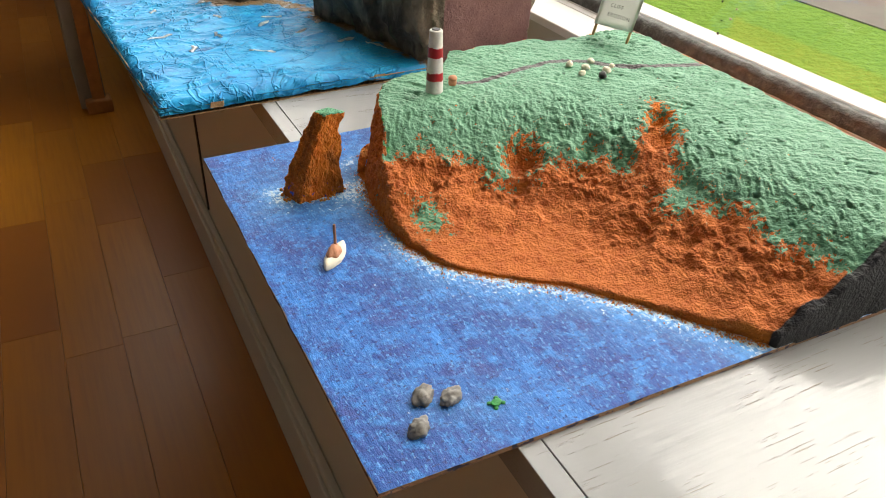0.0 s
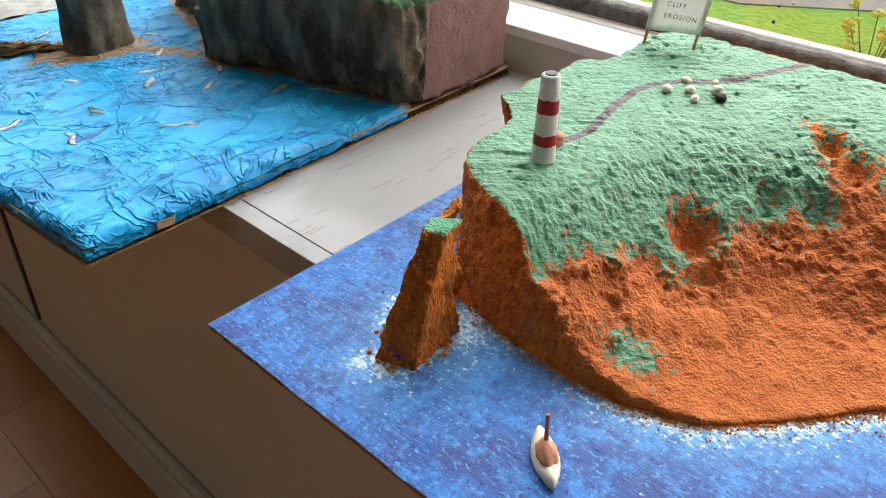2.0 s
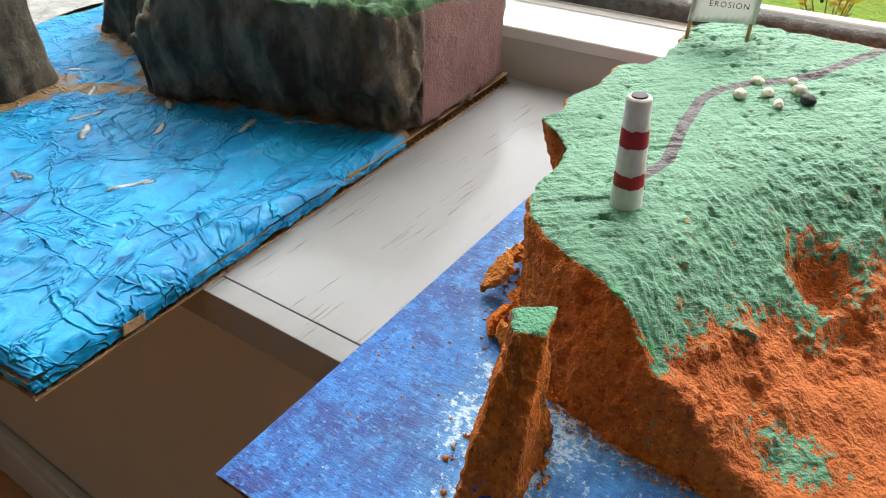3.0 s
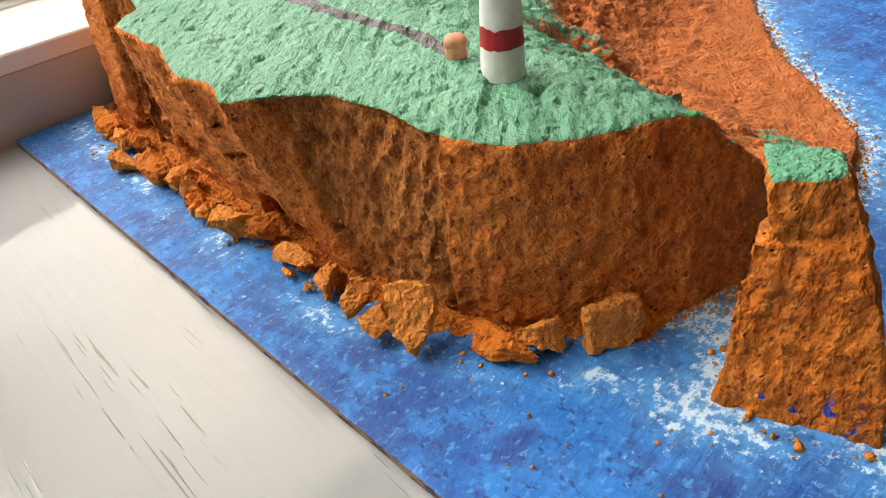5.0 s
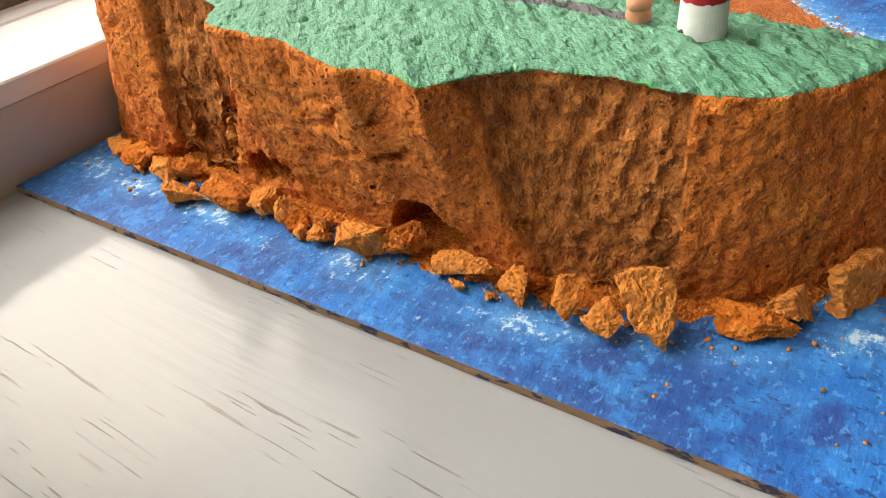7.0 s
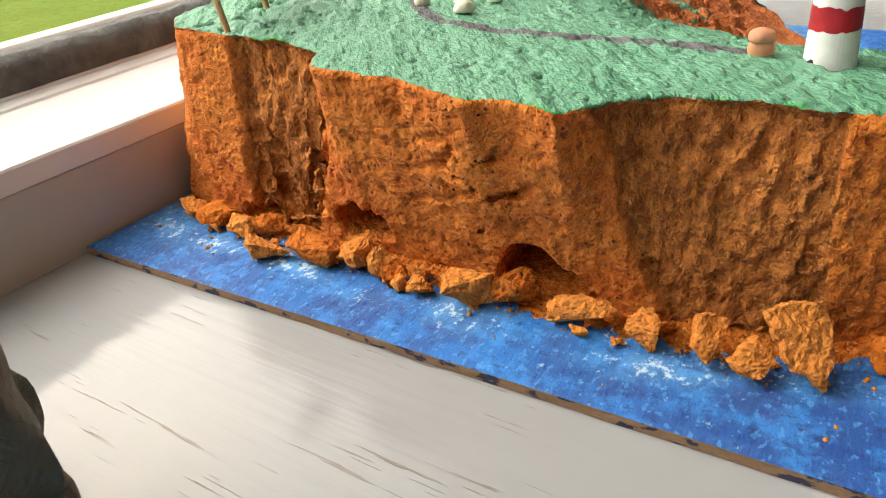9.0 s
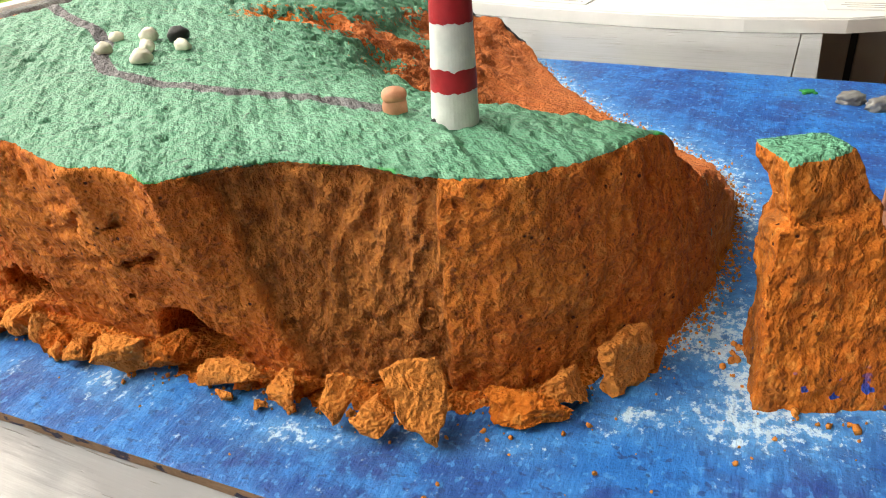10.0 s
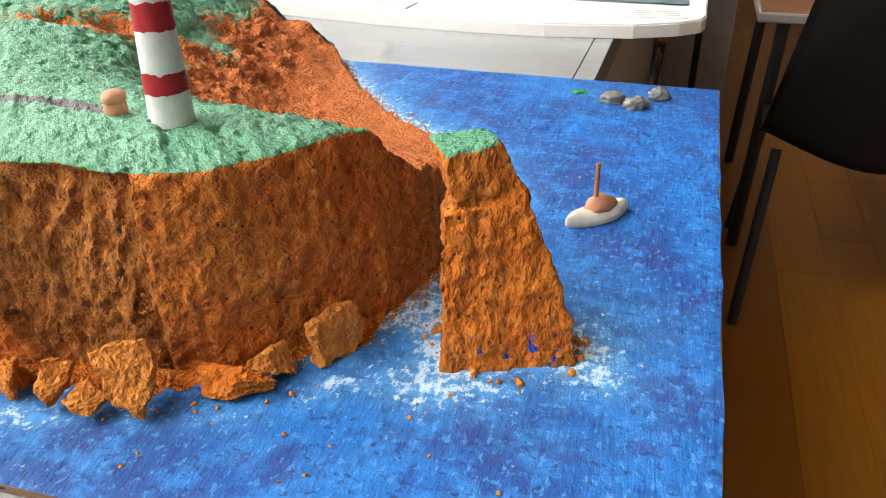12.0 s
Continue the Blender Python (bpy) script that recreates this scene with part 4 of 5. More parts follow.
    wedge = np.hypot(x - 0.379 + 0.0527 * along, y - 0.238 + 0.0663 * along) - (0.002 + 0.018 * along)
    green_low = np.maximum(np.minimum(green_low, wedge), patch)
    tuft = 0.014 - np.hypot((x - 0.330) / 1.2, y - 0.137)
    green_low = np.maximum(green_low, tuft)
    rim = np.maximum(-side - 0.0028, (nrm[:, 2] - 0.72) * 0.02)
    rim = np.where(y > 0.35, np.minimum(rim, z - top_z + 0.008), rim)
    paint = np.minimum(np.minimum(green_low, rim), (nrm[:, 2] - 0.25) * 0.02)
    ragged = np.where(green_low < rim, 1.0, 0.12)
    track, _ = line_distance(x, y, TRACK)
    track = np.where((nrm[:, 2] > 0.1) & (z > 0.06), track, 1.0)
    beach = np.where(y < 0.365, 1.0, 0.0) * np.clip((0.06 - d_mid) / 0.02, 0, 1) * np.clip((nrm[:, 2] - 0.3) / 0.4, 0, 1)
    coal = np.clip((0.0022 - y) / 0.0008, 0, 1)
    land = tagged(holder("headland"), "modelled headland of orange clay cliffs with green painted top", "model cliff")
    fy, fp = y[faces].mean(1), paint[faces].mean(1)
    groups = np.where(fy < 0.0012, 2, np.where(fp > 0, 1, 0))
    for k, (name, words) in enumerate((("clay_cliff", "rough orange clay"), ("green_top", "green painted turf"), ("cut_end", "charcoal painted end"))):
        mine = faces[groups == k]
        used, back = np.unique(mine, return_inverse=True)
        ob = array_object(name, points[used], back.reshape(mine.shape), M_CLIFF,
                          [(key, values[used]) for key, values in (("paint", paint), ("ragged", ragged), ("track", track), ("beach", beach), ("coal", coal), ("bare", bare))], land)
        tagged(ob, label=words)
    return land


headland()


def rock_pillar():
    step = 0.0011
    xs, ys, zs = np.arange(0.040, 0.124, step), np.arange(0.314, 0.382, step), np.arange(-0.003, 0.088, step)
    x2, y2 = np.meshgrid(xs, ys, indexing="ij")
    wob = 0.0012 * fractal(x2, y2, x2 * 0, 0.014, 71, 3)
    x3, y3, z3 = x2[:, :, None], y2[:, :, None], zs[None, None, :]
    # the four corners rise from the foot, draw in, and lean over at the head
    levels = (0.0, 0.012, 0.030, 0.056, 0.060, 0.080)
    corners = (((0.060, 0.326), (0.063, 0.327), (0.068, 0.3275), (0.0790, 0.3290), (0.0775, 0.3285), (0.0920, 0.3310)),
               ((0.103, 0.331), (0.1035, 0.332), (0.1030, 0.334), (0.1055, 0.3370), (0.1040, 0.3375), (0.1115, 0.3355)),
               ((0.0965, 0.3695), (0.0972, 0.3660), (0.0985, 0.3615), (0.0990, 0.3575), (0.0965, 0.3555), (0.0995, 0.3525)),
               ((0.0500, 0.351), (0.0530, 0.3490), (0.0590, 0.3465), (0.0690, 0.3440), (0.0705, 0.3435), (0.0820, 0.3425)))
    wall = np.empty((len(xs), len(ys), len(zs)))
    for n, z in enumerate(zs):
        ring = [(float(np.interp(z, levels, [p[0] for p in c])), float(np.interp(z, levels, [p[1] for p in c]))) for c in corners]
        wall[:, :, n] = area_distance(x2 + wob * math.cos(z * 150), y2 - wob * math.sin(z * 150), ring)
    roof = z3 - (0.0785 - 0.10 * (x3 - 0.098) - 0.10 * (y3 - 0.342))
    f = soft_max(roof, wall, 0.0016)
    f = np.maximum(f, -z3 - 0.001)
    # one crack runs right round below the head
    for a, b, r in (((0.0975, 0.3562, 0.0585), (0.0840, 0.3494, 0.0610), 0.0017), ((0.0840, 0.3494, 0.0610), (0.0705, 0.3432, 0.0670), 0.0018), ((0.0975, 0.3562, 0.0585), (0.1045, 0.3380, 0.0560), 0.0020),
                    ((0.1090, 0.3440, 0.0440), (0.1075, 0.3320, 0.0480), 0.0030), ((0.0770, 0.3270, 0.0560), (0.0640, 0.3340, 0.0480), 0.0018)):
        f = np.maximum(f, -capsule(x3, y3, z3, a, b, r))
    points, faces = net(f, (xs[0], ys[0], zs[0]), step)
    x, y, z = points.T
    nrm = normals_of(points, faces)
    bump = 0.0016 * (0.4 - np.abs(fractal(x, y, z * 0.55, 0.011, 73, 3, 0.6))) + 0.0007 * fractal(x, y, z, 0.0042, 79, 2, 0.8) - 0.0026 * np.maximum(0, fractal(x, y, z, 0.006, 83, 2) - 0.5)
    bump = bump * np.where(nrm[:, 2] > 0.6, 0.25, 1.0)
    points = points + nrm * bump[:, None]
    paint = np.minimum(np.maximum(z - 0.0768 + 0.10 * (x - 0.098) + 0.10 * (y - 0.342), -0.01), 0.01) + np.where(nrm[:, 2] > 0.5, 0.004, -0.0015)
    paint = np.minimum(paint, x - 0.0825 + 0.3 * (y - 0.345))
    foot = np.clip((0.016 - z) / 0.008, 0, 1)
    ob = array_object("rock_pillar", points, faces, M_STACK, (("paint", paint), ("foot", foot)))
    return tagged(ob, "leaning orange clay sea stack with a green painted top", "model sea stack")


rock_pillar()

# ---- fallen rocks at the foot of the cliff ----


def rocks():
    big = [  # x, y, size x, y, z, turn, label words
        (0.446, 0.424, 0.011, 0.007, 0.006, 20), (0.424, 0.427, 0.011, 0.006, 0.006, -10), (0.399, 0.4365, 0.0100, 0.008, 0.007, 30),
        (0.379, 0.4290, 0.0135, 0.009, 0.0095, 5), (0.3575, 0.4255, 0.008, 0.007, 0.007, 60), (0.344, 0.4270, 0.0065, 0.006, 0.007, 15),
        (0.336, 0.4290, 0.0055, 0.005, 0.006, 40), (0.3225, 0.4305, 0.0055, 0.0045, 0.0045, 80), (0.3010, 0.4290, 0.0098, 0.0075, 0.0085, 30),
        (0.2875, 0.4205, 0.0085, 0.0070, 0.0078, 75), (0.2590, 0.4225, 0.0130, 0.0068, 0.0070, 8), (0.2355, 0.4205, 0.0090, 0.0065, 0.0068, -25),
        (0.1645, 0.4000, 0.0150, 0.0060, 0.0062, 15), (0.1500, 0.3855, 0.0125, 0.0058, 0.0066, 45), (0.331, 0.4310, 0.004, 0.004, 0.004, 0),
        (0.412, 0.420, 0.008, 0.006, 0.006, 50), (0.465, 0.424, 0.008, 0.006, 0.005, 10), (0.328, 0.4235, 0.0045, 0.004, 0.004, 15)]
    for n, (x, y, sx, sy, sz, turn) in enumerate(big):
        ob = mesh_object("fallen_rock", chunk(sx * 1.15, sy * 1.15, sz * 1.15, 100 + n), M_PALE if n % 3 else M_CLAY)
        ob.matrix_world = pose(x, y, 0.0005, 0, 0, turn)
        tagged(ob, "rough broken lump of orange clay at the cliff foot", "model rock", "fallen rocks")
    rng = random.Random(23)
    for n in range(34):
        x = rng.uniform(0.150, 0.465)
        y = float(np.interp(x, [q[0] for q in BACK], [q[1] for q in BACK])) + rng.uniform(0.004, 0.019)
        r = rng.uniform(0.0014, 0.0036)
        ob = mesh_object("fallen_rock", chunk(r * rng.uniform(1, 1.5), r, r * rng.uniform(0.7, 1), 300 + n), M_CLAY if n % 2 else M_PALE)
        ob.matrix_world = pose(x, y, 0.0006, 0, 0, rng.uniform(0, 360))
        tagged(ob, "small broken crumb of orange clay among larger rocks", "model rock", "fallen rocks")
    # thin broken plates: foot point, direction across and up the plate, outline
    across, up = Vector((-0.79, -0.61, 0)), Vector((0.40, -0.52, 0.755))
    for n, (foot, u, v, outline, thick) in enumerate((
            ((0.1835, 0.4250, 0.0030), across, up, ((-10.3, 25.8), (-1, 27.0), (4, 26.2), (7.5, 25.5), (9.3, 19), (8.2, 12), (7.2, 8.5), (3.1, 0), (0.8, 2), (-0.5, 4.6), (-5.7, 6.7), (-8.2, 10.8), (-7.6, 15), (-9.3, 18)), 0.0042),
            ((0.2130, 0.4265, 0.0045), across, up, ((-5.2, 5), (-2.0, 14.6), (3, 14.2), (7.2, 12.0), (4.5, 7), (0.6, 2.0), (-2.1, -0.4)), 0.0060),
            ((0.2000, 0.4280, 0.0030), across, up, ((-6.5, 7.4), (-2, 10), (3, 13.5), (7.0, 4), (4, 1.6), (1.2, 0), (-4.2, 2.0)), 0.0045),
            ((0.1405, 0.3785, 0.0005), Vector((-0.45, -0.89, 0)), Vector((0.16, -0.08, 0.985)), ((0.5, 17.5), (10, 17.8), (19.5, 18.2), (22.3, 15.5), (21.8, 12), (21, 5), (20, 0), (12, -0.5), (6, 0), (0, 0), (0.8, 7), (-0.2, 12)), 0.0060))):
        w = u.cross(v).normalized()
        ob = mesh_object("broken_plate", plate([(p / 1000, q / 1000) for p, q in outline], thick, 400 + n), M_PALE)
        m = Matrix((u, w.cross(u).normalized(), w)).transposed().to_4x4()
        m.translation = foot
        ob.matrix_world = m
        tagged(ob, "flat broken plate of orange clay leaning on the cliff foot", "model rock", "fallen rocks")


rocks()


def crumbs():
    """Loose grains and crumbs of clay round the foot of the land."""
    rng = random.Random(5)
    t = (1 + 5**0.5) / 2
    ico = np.array([(-1, t, 0), (1, t, 0), (-1, -t, 0), (1, -t, 0), (0, -1, t), (0, 1, t), (0, -1, -t), (0, 1, -t), (t, 0, -1), (t, 0, 1), (-t, 0, -1), (-t, 0, 1)]) / 1.9
    tri = np.array([(0, 11, 5), (0, 5, 1), (0, 1, 7), (0, 7, 10), (0, 10, 11), (1, 5, 9), (5, 11, 4), (11, 10, 2), (10, 7, 6), (7, 1, 8),
                    (3, 9, 4), (3, 4, 2), (3, 2, 6), (3, 6, 8), (3, 8, 9), (4, 9, 5), (2, 4, 11), (6, 2, 10), (8, 6, 7), (9, 8, 1)])
    points, faces = [], []

    def grain(x, y, s, z=0.0):
        turn = np.array(Euler((rng.uniform(0, 6), rng.uniform(0, 6), rng.uniform(0, 6))).to_matrix())
        shape = ico * np.array([s, s * rng.uniform(0.6, 1), s * rng.uniform(0.5, 0.9)]) * np.array([[rng.uniform(0.75, 1.25)] for _ in range(12)])
        if y > 0.446 + 0.034 * x or y < 0.0:
            return
        faces.append(tri + 12 * len(points))
        points.append(shape @ turn.T + (x, y, z + s * 0.4))

    ring = SHORE + BACK
    for (ax, ay), (bx, by) in zip(ring, ring[1:]):
        length = math.hypot(bx - ax, by - ay)
        nx, ny = (by - ay) / length, -(bx - ax) / length
        nx, ny = -nx, -ny
        back = ay > 0.36
        for _ in range(int(length * (4200 if back else 8000))):
            s = rng.random()
            off = rng.expovariate(1 / (0.0055 if back else 0.0030)) - 0.001
            grain(ax + (bx - ax) * s + nx * off, ay + (by - ay) * s + ny * off, rng.choice((0.0004, 0.0005, 0.0006, 0.0008, 0.0010, 0.0013) if back else (0.0003, 0.0004, 0.0005, 0.0006, 0.0009)))
    for _ in range(60):
        a, r = rng.uniform(0, 6.28), rng.uniform(0.024, 0.03)
        grain(0.078 + 1.1 * r * math.cos(a), 0.346 + 0.8 * r * math.sin(a), rng.choice((0.0006, 0.0009, 0.0014, 0.002)))
    for _ in range(45):
        grain(rng.uniform(0.06, 0.21), rng.uniform(0.37, 0.445), rng.choice((0.0004, 0.0006, 0.0010)))
    ob = array_object("clay_crumbs", np.concatenate(points), np.concatenate(faces), M_PALE)
    tagged(ob, "scattered orange clay crumbs along the cliff foot", "crumbs", kind="stuff")


crumbs()


def talus():
    """The low skirt of dust and mortar under the fallen rocks."""
    nx, ny = 220, 40
    xs = np.linspace(0.128, 0.474, nx)
    pts, at = [], []
    back = np.array(BACK)
    for i, x in enumerate(xs):
        y0 = float(np.interp(x, back[:, 0], back[:, 1])) if x > 0.16 else 0.384 - (0.160 - x) * 0.85
        for j in range(ny):
            s = j / (ny - 1)
            wide = (0.010 if x < 0.17 else 0.018) + 0.006 * noise.noise((x * 60, 0, 0)) + 0.003 * noise.noise((x * 190, 2, 0))
            y = y0 - 0.034 + (wide + 0.034) * s
            z = (0.002 if x < 0.17 else 0.0040) * (1 - s) ** 1.3 + 0.0016 * (1 - s) * noise.noise((x * 120, y * 120, 1)) + 0.001 * noise.noise((x * 300, y * 300, 4)) * (1 - s)
            pts.append((x, y, max(z, 0) + 0.0012 - 0.0018 * s))
    at = np.arange(nx * ny).reshape(nx, ny)
    faces = np.stack([at[:-1, :-1], at[1:, :-1], at[1:, 1:], at[:-1, 1:]], -1).reshape(-1, 4)
    ob = array_object("cliff_foot_mortar", np.array(pts), faces, M_CLAY)
    tagged(ob, "thin smeared skirt of brown clay under the rocks", "model ground")


talus()

# ---- small things on the headland ----


def lighthouse(x, y):
    z = ground_z(x, y)
    t = tagged(holder("lighthouse", x, y, z - 0.001, 0, 0, 40), "white hexagonal-footed model lighthouse with two red bands", "model lighthouse")
    r0, r1, h = 0.0082, 0.0061, 0.0590

    def rad(zz):
        return r0 + (r1 - r0) * zz / h

    part("tower", turned([(r0, 0), (rad(h * 0.5), h * 0.5), (r1, h - 0.0008), (r1 - 0.0008, h), (0.0002, h + 0.0002)], 40), M_WHITE_PAINT, t, smooth=False)
    for low, high, n in ((0.0120, 0.0195, 1), (0.0340, 0.0435, 2)):
        bm = bmesh.new()
        rings = [[], []]
        for i in range(60):
            a = 2 * math.pi * i / 60
            for k, zz in enumerate((low, high)):
                zz += 0.0011 * noise.noise((math.cos(a) * 2, math.sin(a) * 2, n * 5 + k * 9)) + 0.0005 * noise.noise((math.cos(a) * 6, math.sin(a) * 6, n + k))
                rings[k].append(bm.verts.new(((rad(zz) + 0.00012) * math.cos(a), (rad(zz) + 0.00012) * math.sin(a), zz)))
        for i in range(60):
            j = (i + 1) % 60
            bm.faces.new((rings[0][i], rings[0][j], rings[1][j], rings[1][i]))
        part("red_band", bm, M_RED_PAINT, t, smooth=True)
    part("lamp_disc", turned([(0.0040, h + 0.0001), (0.0040, h + 0.0007), (0.0036, h + 0.0009), (0.0001, h + 0.0010)], 20), M_BLACK_PAINT, t, "dark hollow top")
    part("foot_chip", blob(0.0022, 0.0012, 0.0020, 4), M_BLACK_PAINT, t, "dark chip in the paint").location = (r0 - 0.0009, 0.0022, 0)
    return t


lighthouse(0.2045, 0.350)


def cottage(x, y):
    c = tagged(holder("cottage", x, y, ground_z(x, y) - 0.0005, 0, 0, 25), "tiny peach clay cottage beside the lighthouse", "model house")
    part("walls", blob(0.0044, 0.0038, 0.0054, 12, 0.10), M_PINKCLAY, c, smooth=True)
    part("roof", blob(0.0046, 0.0041, 0.0032, 14, 0.12), M_PINKCLAY, c, smooth=True).location = (0, 0, 0.0054)


cottage(0.2255, 0.3535)


def sheep(x, y, s, seed, black=False):
    ob = mesh_object("sheep", blob(0.0046 * s, 0.0036 * s, 0.0036 * s, seed, 0.22), M_BLACK_PAINT if black else M_SHEEP, smooth=True)
    ob.matrix_world = pose(x, y, ground_z(x, y) + 0.0002, 0, 0, seed * 47)
    tagged(ob, "tiny black clay sheep on the green top" if black else "tiny cream clay sheep on the green top", "model sheep", "sheep on the headland")


for n, (sx, sy, ss) in enumerate(((0.352, 0.342, 1.0), (0.376, 0.339, 0.9), (0.362, 0.328, 0.95), (0.351, 0.318, 0.85), (0.388, 0.320, 0.75), (0.376, 0.3125, 1.05))):
    sheep(sx, sy, ss, n + 1)
sheep(0.3655, 0.3045, 1.1, 9, True)


def sign():
    s = tagged(holder("sign"), "hand-lettered paper sign on two bamboo skewers", "sign")
    a, b = Vector((0.4270, 0.4080, 0.083)), Vector((0.4430, 0.3690, 0.083))
    lean = Vector((0.0150, -0.0010, 0.060))
    for p in (a, b):
        tip = p + lean
        bm = rod(p, p + lean * 0.12, 0.0006, 0.0015, 10)
        rod(p + lean * 0.12, tip, 0.0015, 0.0015, 10, bm)
        part("skewer", bm, M_SKEWER, s, "bamboo skewer")
    across, up = (b - a), lean
    n = across.cross(up).normalized()
    bm = bmesh.new()
    grid = []
    for i in range(13):
        row = []
        for j in range(7):
            u, v = -0.06 + 1.12 * i / 12, 0.30 + 0.72 * j / 6
            p = a + across * u + up * v + n * 0.0018
            row.append(bm.verts.new(p))
        grid.append(row)
    for i in range(12):
        for j in range(6):
            bm.faces.new((grid[i][j], grid[i + 1][j], grid[i + 1][j + 1], grid[i][j + 1]))
    bmesh.ops.solidify(bm, geom=bm.faces[:], thickness=0.0003)
    part("paper", bm, M_PAPER, s, "white paper", smooth=True)
    x_axis, y_axis = across.normalized(), up.normalized()
    for words, v, size, mat, shift in (("CLIFF", 0.66, 0.0056, M_INK, -0.08), ("EROSION", 0.50, 0.0056, M_INK, 0.06)):
        z_axis = x_axis.cross(y_axis).normalized()
        m = Matrix((x_axis, y_axis, z_axis)).transposed().to_4x4()
        m.translation = a + across * (0.5 + shift) + up * v + n * 0.0024
        text_object("lettering", words, size, mat, s, m)
    z_axis = x_axis.cross(y_axis).normalized()
    for k, (u0, u1) in enumerate(((0.22, 0.42), (0.50, 0.78))):
        bm = box(-0.5, 0.5, -0.5, 0.5, -0.5, 0.5)
        m = Matrix((x_axis * (across.length * (u1 - u0)), y_axis * 0.0030, z_axis * 0.0002)).transposed().to_4x4()
        m.translation = a + across * (u0 + u1) / 2 + up * 0.86 + n * 0.0024
        bm.transform(m)
        part("red_writing", bm, M_RED_INK, s, "unreadable red lettering")


sign()


def boat(x, y):
    b = tagged(holder("boat", x, y, 0.0, 0, 0, 48), "small cream clay boat with peach cabin and stick mast", "model boat")
    bm = bmesh.new()
    bmesh.ops.create_icosphere(bm, subdivisions=4, radius=1.0)
    for v in bm.verts:
        px, py, pz = v.co
        w = 0.0066 * (1 - 0.45 * px * px) * (1 + 0.05 * noise.noise(v.co * 3))
        v.co = (px * 0.0200, py * w * 1.1, max(pz, -0.35) * 0.0054 * (1 + 0.2 * px * px) + 0.0018 + 0.0030 * px * px * max(pz + 0.35, 0))
    part("hull", bm, M_SHEEP, b, smooth=True)
    cab = part("cabin", blob(0.0090, 0.0056, 0.0054, 21, 0.24), M_PINKCLAY, b, smooth=True)
    cab.location = (-0.001, 0, 0.0045)
    part("mast", rod((0.002, 0, 0.007), (0.0028, 0.0006, 0.0305), 0.0013, 0.0011, 10), M_MAST, b)


boat(0.0585, 0.2310)

for n, (rx, ry, sx, sy, sz, rz) in enumerate(((0.0550, 0.0570, 0.0120, 0.0085, 0.0075, 35), (0.0710, 0.0485, 0.0115, 0.0080, 0.0070, 20), (0.0410, 0.0330, 0.0110, 0.0080, 0.0072, 30))):
    r = mesh_object("grey_rock", blob(sx * 0.74, sy * 0.74, sz * 0.74, 31 + n, 0.3, 1.2, 4), M_GREYCLAY, smooth=True)
    r.matrix_world = pose(rx, ry, -0.0004, 0, 0, rz)
    tagged(r, "small grey clay rock standing in the painted sea", "model rock", "grey sea rocks")


def frog(x, y):
    f = tagged(holder("green_creature", x, y, 0.0, 0, 0, 20), "tiny flat bright green clay shape on the painted sea", "model animal")
    bm = blob(0.0042, 0.0030, 0.0014, 41, 0.2)
    for dx, dy in ((0.0035, 0.003), (-0.0035, 0.003), (0.0035, -0.003), (-0.0035, -0.003)):
        o = blob(0.0018, 0.0015, 0.0009, 42 + dx * 900, 0.2, sub=2)
        me = bpy.data.meshes.new("lump")
        bmesh.ops.translate(o, vec=(dx, dy, 0), verts=o.verts)
        o.to_mesh(me)
        o.free()
        bm.from_mesh(me)
        bpy.data.meshes.remove(me)
    part("body", bm, M_FROG, f, smooth=True)


frog(0.0960, 0.0335)

# ---- the second model: blue tissue sea with dark cloth cliffs ----
CARD = [(-0.021, 0.569), (0.480, 0.5935), (0.480, 1.110), (-0.060, 1.115)]


def card_point(u, v):
    (ax, ay), (bx, by), (cx, cy), (dx, dy) = CARD
    x = (ax * (1 - u) + bx * u) * (1 - v) + (dx * (1 - u) + cx * u) * v
    y = (ay * (1 - u) + by * u) * (1 - v) + (dy * (1 - u) + cy * u) * v
    return x, y


CARD_Z = 0.0075
CLIFF_FOOT = [(0.326, 0.5850), (0.466, 0.5920), (0.470, 1.02), (0.330, 1.02), (0.300, 0.90), (0.262, 0.835), (0.246, 0.815), (0.262, 0.785), (0.286, 0.722), (0.306, 0.640)]


def tissue_height(x, y):
    ridge = 1 - np.abs(fractal(x + 0.3 * y, y, x * 0, 0.070, 201, 3, 0.55))
    fold = 1 - np.abs(fractal(x * 0.45 + 0.2 * y, y - 0.3 * x, x * 0, 0.034, 211, 3, 0.55))
    return CARD_Z + 0.0065 + 0.0026 * ridge**5 + 0.0022 * fold**8 + 0.002 * fractal(x, y, x * 0, 0.15, 221, 2)


